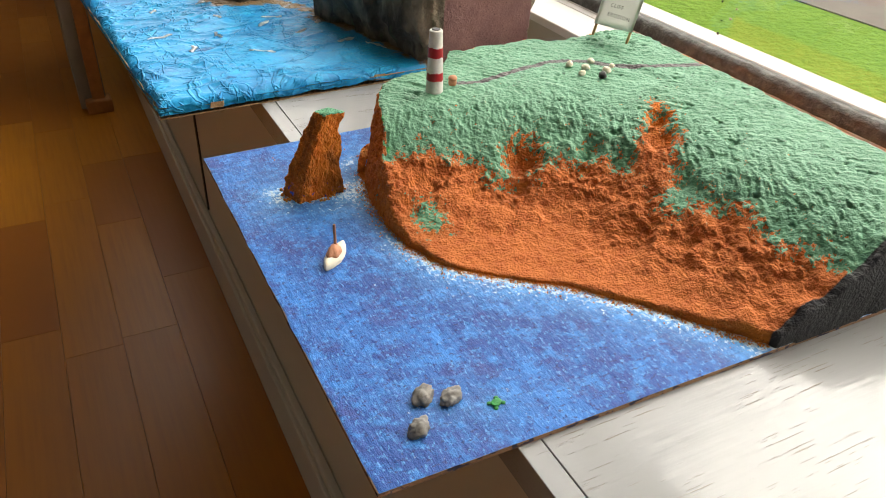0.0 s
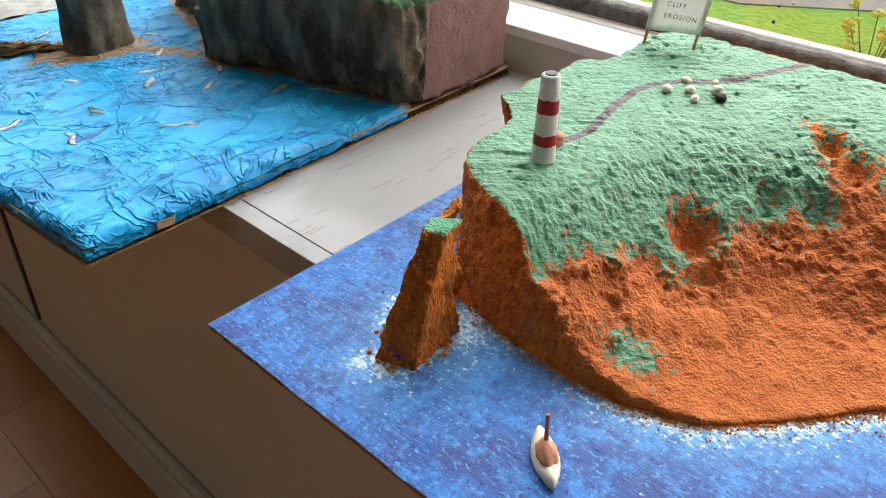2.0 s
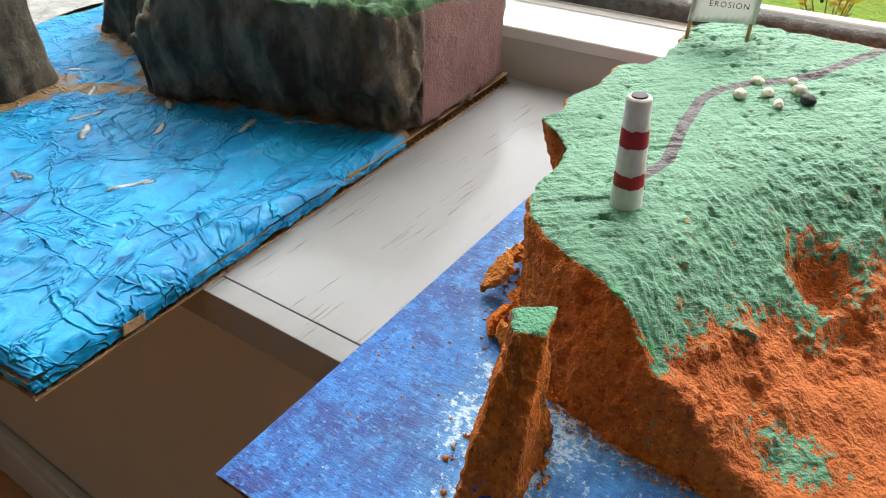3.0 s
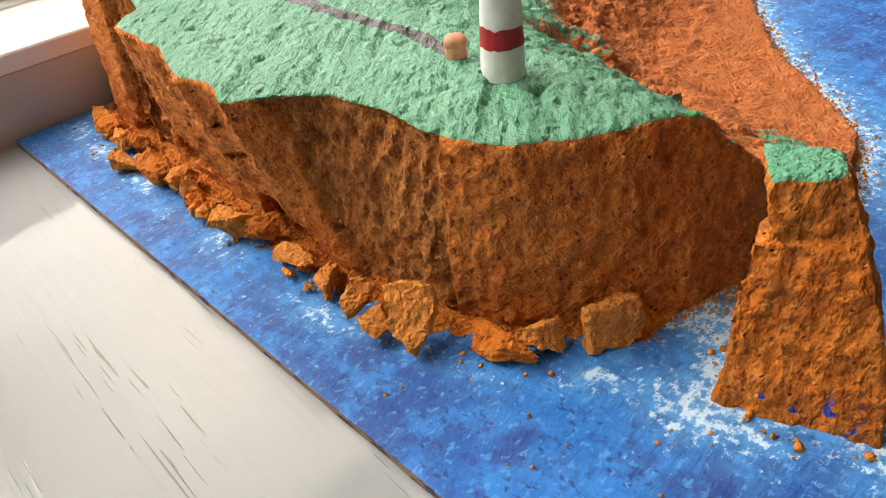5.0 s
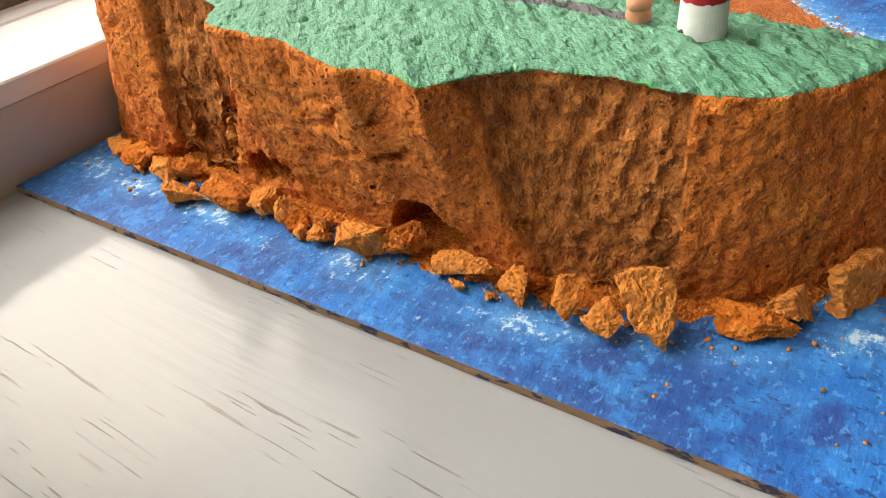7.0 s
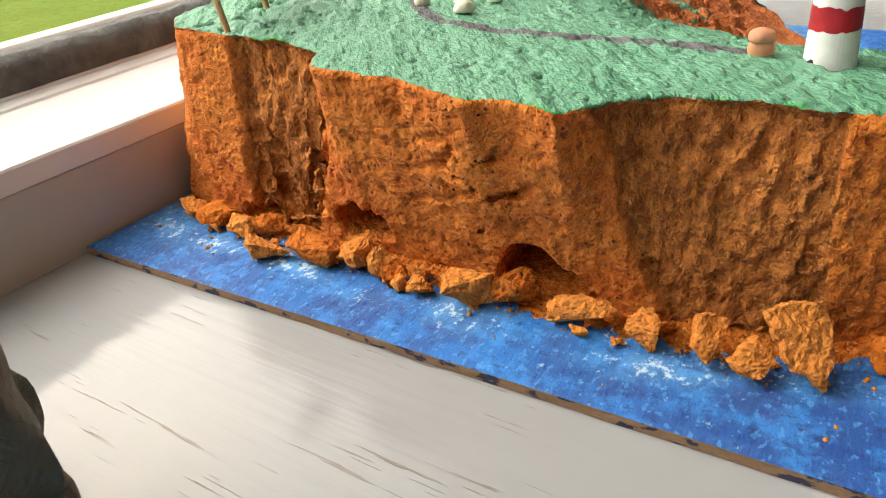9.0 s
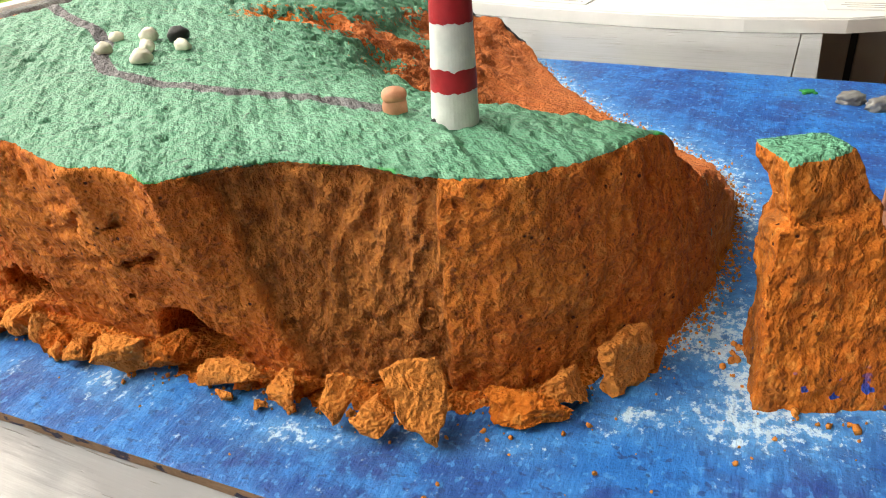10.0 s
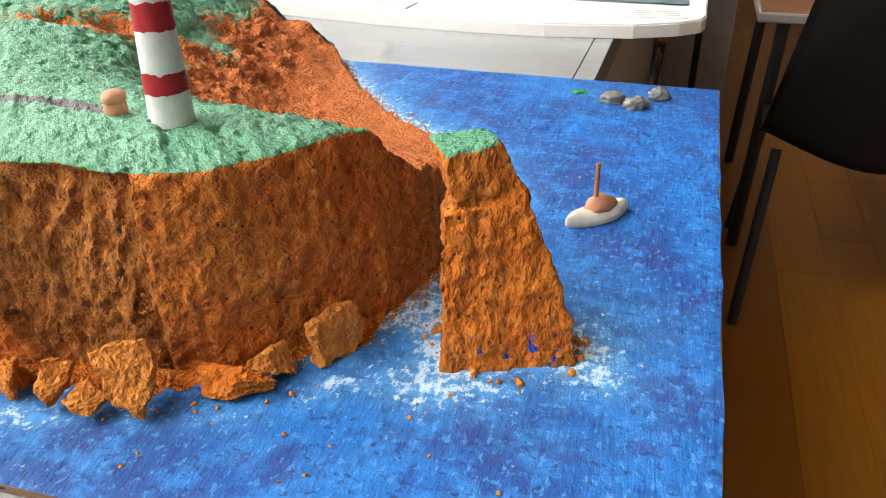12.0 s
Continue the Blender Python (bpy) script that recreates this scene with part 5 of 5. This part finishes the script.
def tissue_model():
    model = tagged(holder("blue_sea_model"), "corrugated cardboard base wrapped in crumpled blue tissue", "model base")
    nx, ny = 260, 280
    u, v = np.meshgrid(np.linspace(0, 1, nx + 1), np.linspace(0, 1, ny + 1), indexing="ij")
    x, y = card_point(u, v)
    edge = np.minimum(np.minimum(u, 1 - u) * 0.5, np.minimum(v, 1 - v) * 0.53)
    z = tissue_height(x, y) - 0.008 * np.exp(-edge / 0.0040)
    wave = 0.0012 * fractal(x, y, x * 0, 0.03, 231, 2)
    x = x + np.where(edge < 0.01, wave, 0)
    y = y + np.where(edge < 0.01, wave, 0)
    cliffs = area_distance(x, y, CLIFF_FOOT)
    stack = np.hypot((x - 0.165) / 1.3, y - 0.94) - 0.04
    bar, _ = line_distance(x, y, [(0.08, 1.0), (0.14, 0.965), (0.21, 0.895), (0.25, 0.83)])
    sand = np.maximum(np.maximum(0.022 - cliffs, 0.016 - bar), 0.012 - stack)
    at = np.arange((nx + 1) * (ny + 1)).reshape(nx + 1, ny + 1)
    faces = np.stack([at[:-1, :-1], at[1:, :-1], at[1:, 1:], at[:-1, 1:]], -1).reshape(-1, 4)
    # along the bench side the tissue stops short of the cliffs
    fx, fy = u[:-1, :-1].ravel(), v[:-1, :-1].ravel()
    keep = ~((fy < 0.008) & (fx > 0.675))
    array_object("tissue_sea", np.stack([x, y, z], -1).reshape(-1, 3), faces[keep], M_TISSUE, (("sand", sand.ravel()),), model)

    # the tissue wraps down over the edges, with a crinkled hem
    bm = bmesh.new()
    rows = []
    run = [(0.0, 1 - k / 160) for k in range(160)] + [(0.66 * k / 160, 0.0) for k in range(161)]
    for k, (uu, vv) in enumerate(run):
        px, py = card_point(uu, vv)
        ox, oy = (-0.0022, 0.0) if vv > 0 else (0.0, -0.0022)
        if vv < 0.01 and uu < 0.01:
            ox, oy = -0.0018, -0.0018
        crinkle = 0.0013 * noise.noise((px * 90, py * 90, 0)) + 0.0008 * noise.noise((px * 260, py * 260, 0))
        low = 0.0004 + 0.0040 * max(0.0, noise.noise((px * 35, py * 35, 5))) + 0.0012 * noise.noise((px * 150, py * 150, 6))
        top = float(tissue_height(np.array([px]), np.array([py]))[0]) - 0.0075
        row = []
        for j in range(6):
            t = j / 5
            out = (math.sin(math.pi * min(t + 0.25, 1)) * 0.6 + 0.4) * (1 + 0.8 * noise.noise((px * 120, py * 120, t * 4)))
            row.append(bm.verts.new((px + ox * out + crinkle, py + oy * out + crinkle, top + (low + BENCH_Z * 0.2 - top) * t)))
        rows.append(row)
    for a, b in zip(rows, rows[1:]):
        for j in range(5):
            bm.faces.new((a[j], b[j], b[j + 1], a[j + 1]))
    skirt = part("tissue_hem", bm, M_TISSUE, model, "crinkled blue tissue hem", smooth=True)
    skirt.data.attributes.new("sand", "FLOAT", "POINT").data.foreach_set("value", [-1.0] * len(skirt.data.vertices))

    def liner(z, grow, name):
        bm = bmesh.new()
        ring = []
        for (p, q) in ((0, 0), (1, 0), (1, 1), (0, 1)):
            for k in range(30):
                a = k / 30
                s, t2 = ((a, 0), (1, a), (1 - a, 1), (0, 1 - a))[((0, 0), (1, 0), (1, 1), (0, 1)).index((p, q))]
                px, py = card_point(s, t2)
                cx, cy = card_point(0.5, 0.5)
                d = math.hypot(px - cx, py - cy)
                g = grow + 0.0012 * noise.noise((px * 60, py * 60, z * 900))
                ring.append((px + (px - cx) / d * g, py + (py - cy) / d * g))
        low = [bm.verts.new((px, py, z)) for px, py in ring]
        top = [bm.verts.new((px, py, z + 0.0007)) for px, py in ring]
        bm.faces.new(list(reversed(low)))
        bm.faces.new(top)
        for i in range(len(ring)):
            j = (i + 1) % len(ring)
            bm.faces.new((low[i], low[j], top[j], top[i]))
        part(name, bm, M_CARD, model, "brown cardboard sheet")

    liner(0.0000 + BENCH_Z + 0.0002, 0.0015, "bottom_sheet")
    liner(CARD_Z - 0.0030, 0.001, "top_sheet")
    # the wavy core shows along the bench side and the aisle side
    bm = bmesh.new()
    for (s0, t0), (s1, t1) in (((0, 0), (1, 0)), ((0, 1), (0, 0))):
        (ax, ay), (bx, by) = card_point(s0, t0), card_point(s1, t1)
        n = 1400
        rows = []
        dx, dy = bx - ax, by - ay
        ln = math.hypot(dx, dy)
        ix, iy = -dy / ln * 0.010, dx / ln * 0.010
        for i in range(n + 1):
            s = i / n
            zz = BENCH_Z + 0.0045 + 0.0035 * math.sin(s * ln / 0.0072 * 2 * math.pi)
            rows.append((bm.verts.new((ax + dx * s, ay + dy * s, zz)), bm.verts.new((ax + dx * s + ix, ay + dy * s + iy, zz))))
        for (a, b), (c, d) in zip(rows, rows[1:]):
            bm.faces.new((a, c, d, b))
    bmesh.ops.solidify(bm, geom=bm.faces[:], thickness=0.0005)
    part("fluted_core", bm, M_CARD, model, "wavy corrugated core")
    for n, (px, py) in enumerate(((0.245, 0.5845), (0.042, 0.5725))):
        bm = box(-0.007, 0.007, -0.0035, -0.0015, 0.0020, 0.0075, 0.0006)
        for vv in bm.verts:
            vv.co += Vector((noise.noise(vv.co * 300), noise.noise(vv.co * 310), noise.noise(vv.co * 290))) * 0.0030
        t = part("torn_patch", bm, M_CARD, model, "torn brown cardboard")
        t.location = (px, py, 0)
    return model


tissue_model()


def dark_cliffs():
    step = 0.0030
    xs, ys, zs = np.arange(0.215, 0.490, step), np.arange(0.560, 1.050, step), np.arange(0.0, 0.135, step)
    x2, y2 = np.meshgrid(xs, ys, indexing="ij")
    d0 = area_distance(x2, y2, CLIFF_FOOT)
    d1 = area_distance(x2, y2, [(0.300, 0.5760), (0.360, 0.5800), (0.466, 0.5890)] + CLIFF_FOOT[2:6] + [(0.244, 0.815), (0.246, 0.785), (0.262, 0.722), (0.280, 0.640)])
    x3, y3, z3 = x2[:, :, None], y2[:, :, None], zs[None, None, :]
    top = 0.109 - 0.10 * (x2 - 0.33) + 0.004 * fractal(x2, y2, x2 * 0, 0.05, 301, 2)
    top = np.where(y2 > 0.80, 0.105, top)
    top = top - 0.030 * np.exp(-(((x2 - 0.258) / 0.02) ** 2 + ((y2 - 0.812) / 0.02) ** 2))
    f = soft_max(z3 - top[:, :, None], (d0[:, :, None] * (1 - np.clip(zs / 0.06, 0, 1)) + d1[:, :, None] * np.clip(zs / 0.06, 0, 1)) - 0.003 * np.clip(1 - zs / 0.03, 0, 1), 0.006)
    f = np.maximum(f, 0.0098 - z3)
    f = np.maximum(f, -capsule(x3, y3, z3, (0.272, 0.850, 0.03), (0.272, 0.800, 0.03), 0.012) - 0.0)
    points, faces = net(f, (xs[0], ys[0], zs[0]), step)
    x, y, z = points.T
    nrm = normals_of(points, faces)
    folds = 0.008 * (1 - np.abs(fractal(x, y, z * 0.28 + x * 0.2, 0.030, 311, 3))) ** 2
    flat = (nrm[:, 1] < -0.6) & (x > 0.33)
    bump = np.where(flat, 0.001 * fractal(x, y, z, 0.02, 313, 2), folds - 0.003 + 0.0065 * fractal(x, y, z * 0.6, 0.022, 317, 3, 0.6))
    points = points + nrm * bump[:, None]
    cx, cy, cz = points[faces].mean(1).T
    fn = nrm[faces].mean(1)
    which = np.zeros(len(faces), np.int32)
    which[(fn[:, 1] < -0.55) & (cx > 0.330)] = 1
    which[(fn[:, 2] > 0.45) & (cz > 0.090 + 0.004 * lattice(cx, cy, cz, 0.01, 5))] = 2
    ob = array_object("dark_cliff_block", points, faces, [M_DARK, M_PURPLE, M_MOSS])
    ob.data.polygons.foreach_set("material_index", which)
    return tagged(ob, "dark folded cloth cliffs with a mauve end and mossy top", "model cliff")


dark_cliffs()


def cloth_stack(name, x, y, w, d, h, seed, words):
    bm = bmesh.new()
    rings, sides = 26, 40
    grid = []
    for i in range(rings + 1):
        t = i / rings
        row = []
        for k in range(sides):
            a = 2 * math.pi * k / sides
            sq = (abs(math.cos(a)) ** 4 + abs(math.sin(a)) ** 4) ** -0.25
            s = 1.08 - 0.22 * math.sin(math.pi * min(t * 1.2, 1)) + 0.06 * t
            p = Vector((w * sq * math.cos(a) * s, d * sq * math.sin(a) * s, h * t))
            n = noise.noise((p.x * 60 + seed, p.y * 60, p.z * 22)) * 0.004 + noise.noise((p.x * 160, p.y * 160 + seed, p.z * 60)) * 0.0015
            row.append(bm.verts.new(p + Vector((math.cos(a), math.sin(a), 0)) * n))
        grid.append(row)
    for a, b in zip(grid, grid[1:]):
        for k in range(sides):
            j = (k + 1) % sides
            bm.faces.new((a[k], a[j], b[j], b[k]))
    bm.faces.new(grid[-1])
    bm.faces.new(list(reversed(grid[0])))
    ob = mesh_object(name, bm, M_DARK, smooth=True)
    ob.matrix_world = pose(x, y, CARD_Z + 0.002, 0, 0, 18)
    return tagged(ob, words, "model sea stack")


cloth_stack("dark_pillar", 0.180, 0.942, 0.034, 0.026, 0.150, 3, "tall dark cloth sea stack standing in blue tissue")
cloth_stack("dark_post", 0.255, 0.823, 0.012, 0.012, 0.058, 9, "short dark cloth rock post beside the cliffs")


def strips():
    """Torn white strips pasted on the tissue as breaking waves."""
    rng = random.Random(11)
    spots = ((0.05, 0.735, 80), (0.128, 0.691, 150), (0.245, 0.700, 10), (0.20, 0.755, 30), (0.16, 0.80, 60), (0.11, 0.86, 120), (0.235, 0.79, 70), (0.275, 0.665, 140),
             (0.02, 0.80, 20), (0.18, 0.83, 160), (0.09, 0.77, 100), (0.215, 0.875, 45), (0.03, 0.92, 60), (0.10, 0.93, 10), (0.24, 0.93, 140), (0.15, 1.02, 30), (0.06, 1.03, 80))
    for n, (x, y, a) in enumerate(spots):
        bm = bmesh.new()
        length, w = rng.uniform(0.018, 0.036), rng.uniform(0.006, 0.009)
        rows = []
        for i in range(13):
            s = i / 12
            px = (s - 0.5) * length
            py = 0.005 * noise.noise((s * 2.5, n * 3.1, 0))
            ww = 0.9 * w * (0.35 + 0.65 * math.sin(math.pi * s) ** 0.5) * (1 + 0.4 * noise.noise((s * 6, n, 2)))
            zz = 0.0004 * noise.noise((s * 5, n, 7))
            rows.append((bm.verts.new((px, py - ww / 2, zz)), bm.verts.new((px, py, zz + 0.0003)), bm.verts.new((px, py + ww / 2, zz))))
        for a0, b0 in zip(rows, rows[1:]):
            bm.faces.new((a0[0], b0[0], b0[1], a0[1]))
            bm.faces.new((a0[1], b0[1], b0[2], a0[2]))
        ca, sa = math.cos(radians(a)), math.sin(radians(a))
        base = float(tissue_height(np.array([x]), np.array([y]))[0])
        for v in bm.verts:
            wx, wy = x + ca * v.co.x - sa * v.co.y, y + sa * v.co.x + ca * v.co.y
            v.co.z += float(tissue_height(np.array([wx]), np.array([wy]))[0]) - base
        bmesh.ops.solidify(bm, geom=bm.faces[:], thickness=0.00012)
        ob = mesh_object("tissue_strip", bm, M_FOAMSTRIP, smooth=True)
        ob.matrix_world = pose(x, y, base + 0.0004, 0, 0, a)
        tagged(ob, "torn white tissue strip pasted on the blue sea", "tissue strip", "white wave strips")


strips()


def sandbank():
    ob = mesh_object("sandbank", blob(0.040, 0.013, 0.007, 51, 0.9, 3.0, 4), M_SAND, smooth=True)
    ob.matrix_world = pose(0.105, 0.985, CARD_Z + 0.005, 0, 0, -35)
    tagged(ob, "rough brown sand bank beside the dark stack", "model sand")


sandbank()


def grey_far_model():
    nx = 60
    u, v = np.meshgrid(np.linspace(-0.06, 0.48, nx), np.linspace(1.130, 1.62, nx), indexing="ij")
    z = 0.006 + 0.006 * np.abs(fractal(u, v, u * 0, 0.06, 401, 3))
    at = np.arange(nx * nx).reshape(nx, nx)
    faces = np.stack([at[:-1, :-1], at[1:, :-1], at[1:, 1:], at[:-1, 1:]], -1).reshape(-1, 4)
    m = tagged(holder("pale_model"), "pale grey papier-mache model base further along the bench", "model base")
    array_object("surface", np.stack([u, v, z], -1).reshape(-1, 3), faces, M_GREYPAPER, (), m)
    part("sheet", box(-0.06, 0.48, 1.130, 1.62, BENCH_Z + 0.0003, 0.006, 0.001), M_CARD, m)


grey_far_model()

# ---- the third model: a white board with a blue-grey sea ----


def white_board_model():
    m = tagged(holder("white_board_model"), "white foam board model with blue-grey water and paper labels", "model base")
    z0, z1 = BENCH_Z + 0.0003, 0.0085
    ring = [(0.485, -0.172), (0.42, -0.158), (0.322, -0.143), (0.24, -0.137), (0.155, -0.138), (0.075, -0.152), (0.035, -0.172), (0.016, -0.190), (0.012, -0.205), (0.010, -0.64), (0.485, -0.64)]
    bm = bmesh.new()
    low = [bm.verts.new((x, y, z0)) for x, y in ring]
    top = [bm.verts.new((x, y, z1)) for x, y in ring]
    bm.faces.new(low)
    bm.faces.new(list(reversed(top)))
    for i in range(len(ring)):
        j = (i + 1) % len(ring)
        bm.faces.new((low[j], low[i], top[i], top[j]))
    bmesh.ops.recalc_face_normals(bm, faces=bm.faces)
    bmesh.ops.bevel(bm, geom=[e for e in bm.edges if all(abs(v.co.z - z1) < 1e-5 for v in e.verts)], offset=0.0015, segments=2, affect="EDGES")
    part("foam_board", bm, M_PAPER, m, "white foam board")
    nx = 50
    u, v = np.meshgrid(np.linspace(0.03, 0.27, nx), np.linspace(-0.60, -0.245, nx), indexing="ij")
    z = z1 + 0.0012 + 0.0008 * fractal(u, v, u * 0, 0.02, 411, 3)
    at = np.arange(nx * nx).reshape(nx, nx)
    faces = np.stack([at[:-1, :-1], at[1:, :-1], at[1:, 1:], at[:-1, 1:]], -1).reshape(-1, 4)
    array_object("water", np.stack([u, v, z], -1).reshape(-1, 3), faces, M_GREYSEA, (), m)
    for name, x, y, sx, sy, sz, mat, seed, words in (("beach", 0.355, -0.31, 0.075, 0.045, 0.012, M_YELLOWSAND, 61, "yellow sand patch"),
                                                     ("rocks", 0.245, -0.285, 0.028, 0.020, 0.018, M_GREYCLAY, 63, "dark grey rocks"),
                                                     ("hill", 0.43, -0.42, 0.05, 0.10, 0.035, M_MOSS, 67, "mossy green hill")):
        ob = part(name, blob(sx, sy, sz, seed, 0.4, 2.0, 4), mat, m, words, smooth=True)
        ob.location = (x, y, z1 - 0.001)
    for x, y, w, h, rz in ((0.062, -0.200, 0.064, 0.034, 6), (0.330, -0.180, 0.062, 0.034, -5), (0.42, -0.205, 0.05, 0.034, -12)):
        lab = part("paper_label", box(-w / 2, w / 2, -h / 2, h / 2, 0, 0.0012, 0.0003), M_PAPER, m, "white paper label")
        lab.matrix_local = pose(x, y, z1 + 0.0002, 0, 0, rz)
        for k in range(3):
            bar = part("writing", box(-w * 0.40, w * (0.25 + 0.06 * (k % 2)), h * (0.24 - 0.24 * k), h * (0.24 - 0.24 * k) + 0.0016, 0.0012, 0.0014), M_TABLE, lab)
    return m


white_board_model()

# ---- furniture in the room ----


def chair(x, y, rz):
    c = tagged(holder("school_chair", x, y, FLOOR_Z, 0, 0, rz), "low black plastic school chair on thin steel legs", "chair")
    bm = bmesh.new()
    grid = []
    for i in range(21):
        u = i / 20 - 0.5
        row = []
        for j in range(17):
            v = j / 16
            w = 0.40 - 0.10 * v
            z = 0.330 + 0.33 * v + 0.02 * (2 * u) ** 2 - 0.012 * math.cos(u * 6)
            row.append(bm.verts.new((w * u, -0.06 * v + 0.09 * (2 * u) ** 2 * 0.6, z)))
        grid.append(row)
    for i in range(20):
        for j in range(16):
            bm.faces.new((grid[i][j], grid[i + 1][j], grid[i + 1][j + 1], grid[i][j + 1]))
    bmesh.ops.solidify(bm, geom=bm.faces[:], thickness=0.006)
    part("backrest", bm, M_PLASTIC, c, smooth=True)
    bm = bmesh.new()
    grid = []
    for i in range(17):
        u = i / 16 - 0.5
        row = []
        for j in range(15):
            v = j / 14
            row.append(bm.verts.new((0.39 * u * (1 - 0.08 * v), 0.02 + 0.36 * v, 0.335 - 0.02 * math.cos(u * 4) + 0.03 * (1 - v) ** 6 - 0.03 * max(0, v - 0.8) ** 1.2)))
        grid.append(row)
    for i in range(16):
        for j in range(14):
            bm.faces.new((grid[i][j], grid[i + 1][j], grid[i + 1][j + 1], grid[i][j + 1]))
    bmesh.ops.solidify(bm, geom=bm.faces[:], thickness=0.006)
    part("seat", bm, M_PLASTIC, c, smooth=True)
    for sx in (-1, 1):
        for y0, y1 in ((0.06, -0.06), (0.30, 0.37)):
            part("leg", rod((sx * 0.165, y0, 0.325), (sx * 0.195, y1, 0.0), 0.010, 0.010, 12), M_STEEL, c)
    return c


def table(x, y, rz):
    t = tagged(holder("school_table", x, y, FLOOR_Z, 0, 0, rz), "low school table with brown top and black legs", "table")
    part("tabletop", box(-0.55, 0.55, -0.28, 0.28, 0.515, 0.536, 0.004), [M_TABLETOP], t)
    part("edge_band", box(-0.555, 0.555, -0.285, 0.285, 0.513, 0.5335, 0.004), M_TABLE, t, "grey edge band")
    for sx in (-1, 1):
        for sy in (-1, 1):
            part("leg", rod((sx * 0.50, sy * 0.24, 0.515), (sx * 0.52, sy * 0.26, 0.0), 0.013, 0.013, 12), M_STEEL, t)
    return t


chair(-0.330, -0.84, 180)
table(-0.66, -1.38, 0)
card = tagged(mesh_object("orange_card", box(-0.04, 0.04, -0.03, 0.03, 0, 0.004, 0.001), M_ORANGE), "small orange card lying on the table", "card")
card.matrix_world = pose(-0.24, -1.34, FLOOR_Z + 0.5365, 0, 0, 15)


def cupboard():
    c = tagged(holder("cupboard", 0, -2.0, FLOOR_Z), "plain grey-beige cupboard side standing by the bench", "cupboard")
    part("body", box(-0.112, -0.022, -0.35, 0.0, 0.03, 0.95, 0.004), M_GREY_BEIGE, c)
    part("side_strip", box(-0.0215, -0.002, -0.35, -0.012, 0.03, 0.95, 0.002), M_PLASTIC, c, "black gap strip")
    part("end_panel", box(-0.0015, 0.085, -0.35, -0.004, 0.03, 0.95, 0.003), M_GREY_BEIGE, c)
    part("plinth", box(-0.105, 0.080, -0.34, -0.020, 0.0, 0.03), M_PLASTIC, c)


cupboard()


def door_leaf():
    d = tagged(holder("door_2", -0.02, 2.33, FLOOR_Z), "half open grey door with an orange timber edge", "door", kind="structure")
    part("leaf", box(-0.060, 0.020, 0.012, 0.60, 0.01, 2.0, 0.002), M_GREY_DOOR, d)
    part("timber_edge", box(-0.022, 0.016, 0.0, 0.012, 0.01, 2.0, 0.002), M_DOOR_WOOD, d, "orange timber edge strip")
    part("foot_block", box(-0.045, 0.035, -0.02, 0.05, 0.0, 0.045, 0.006), M_DOOR_WOOD, d, "worn rust-brown foot")


door_leaf()

# ---- floor strips ----


def floor_strips():
    rng = random.Random(3)
    width = 0.112
    lengths = (0.36, 0.48, 0.66, 0.90)
    shared = []
    for length in lengths:
        bm = box(0.0003, width - 0.0003, 0.0003, length - 0.0003, -0.012, 0.0, 0.0004)
        me = bpy.data.meshes.new("floorboard")
        bm.to_mesh(me)
        bm.free()
        me.materials.append(M_FLOOR)
        shared.append(me)
    count = 0
    for i in range(-10, 2):
        y = -3.05 - rng.uniform(0, 0.8)
        while y < 4.5:
            k = rng.randrange(4)
            ob = new("floorboard", shared[k])
            ob.parent = floor
            ob.location = (0.105 + width * (i - 2), y, FLOOR_Z)
            y += lengths[k]
            count += 1
    bm = bmesh.new()
    for x0, x1, y0, y1 in ((ROOM_X0, 0.105 - width * 12, ROOM_Y0, ROOM_Y1), (0.105 - width * 12, 0.6, ROOM_Y0, -3.0), (0.105 - width * 12, 0.6, 4.5, ROOM_Y1)):
        box(x0, x1, y0, y1, FLOOR_Z - 0.012, FLOOR_Z - 0.002, bm=bm)
    part("far_floorboards", bm, M_FLOOR, floor)


floor_strips()
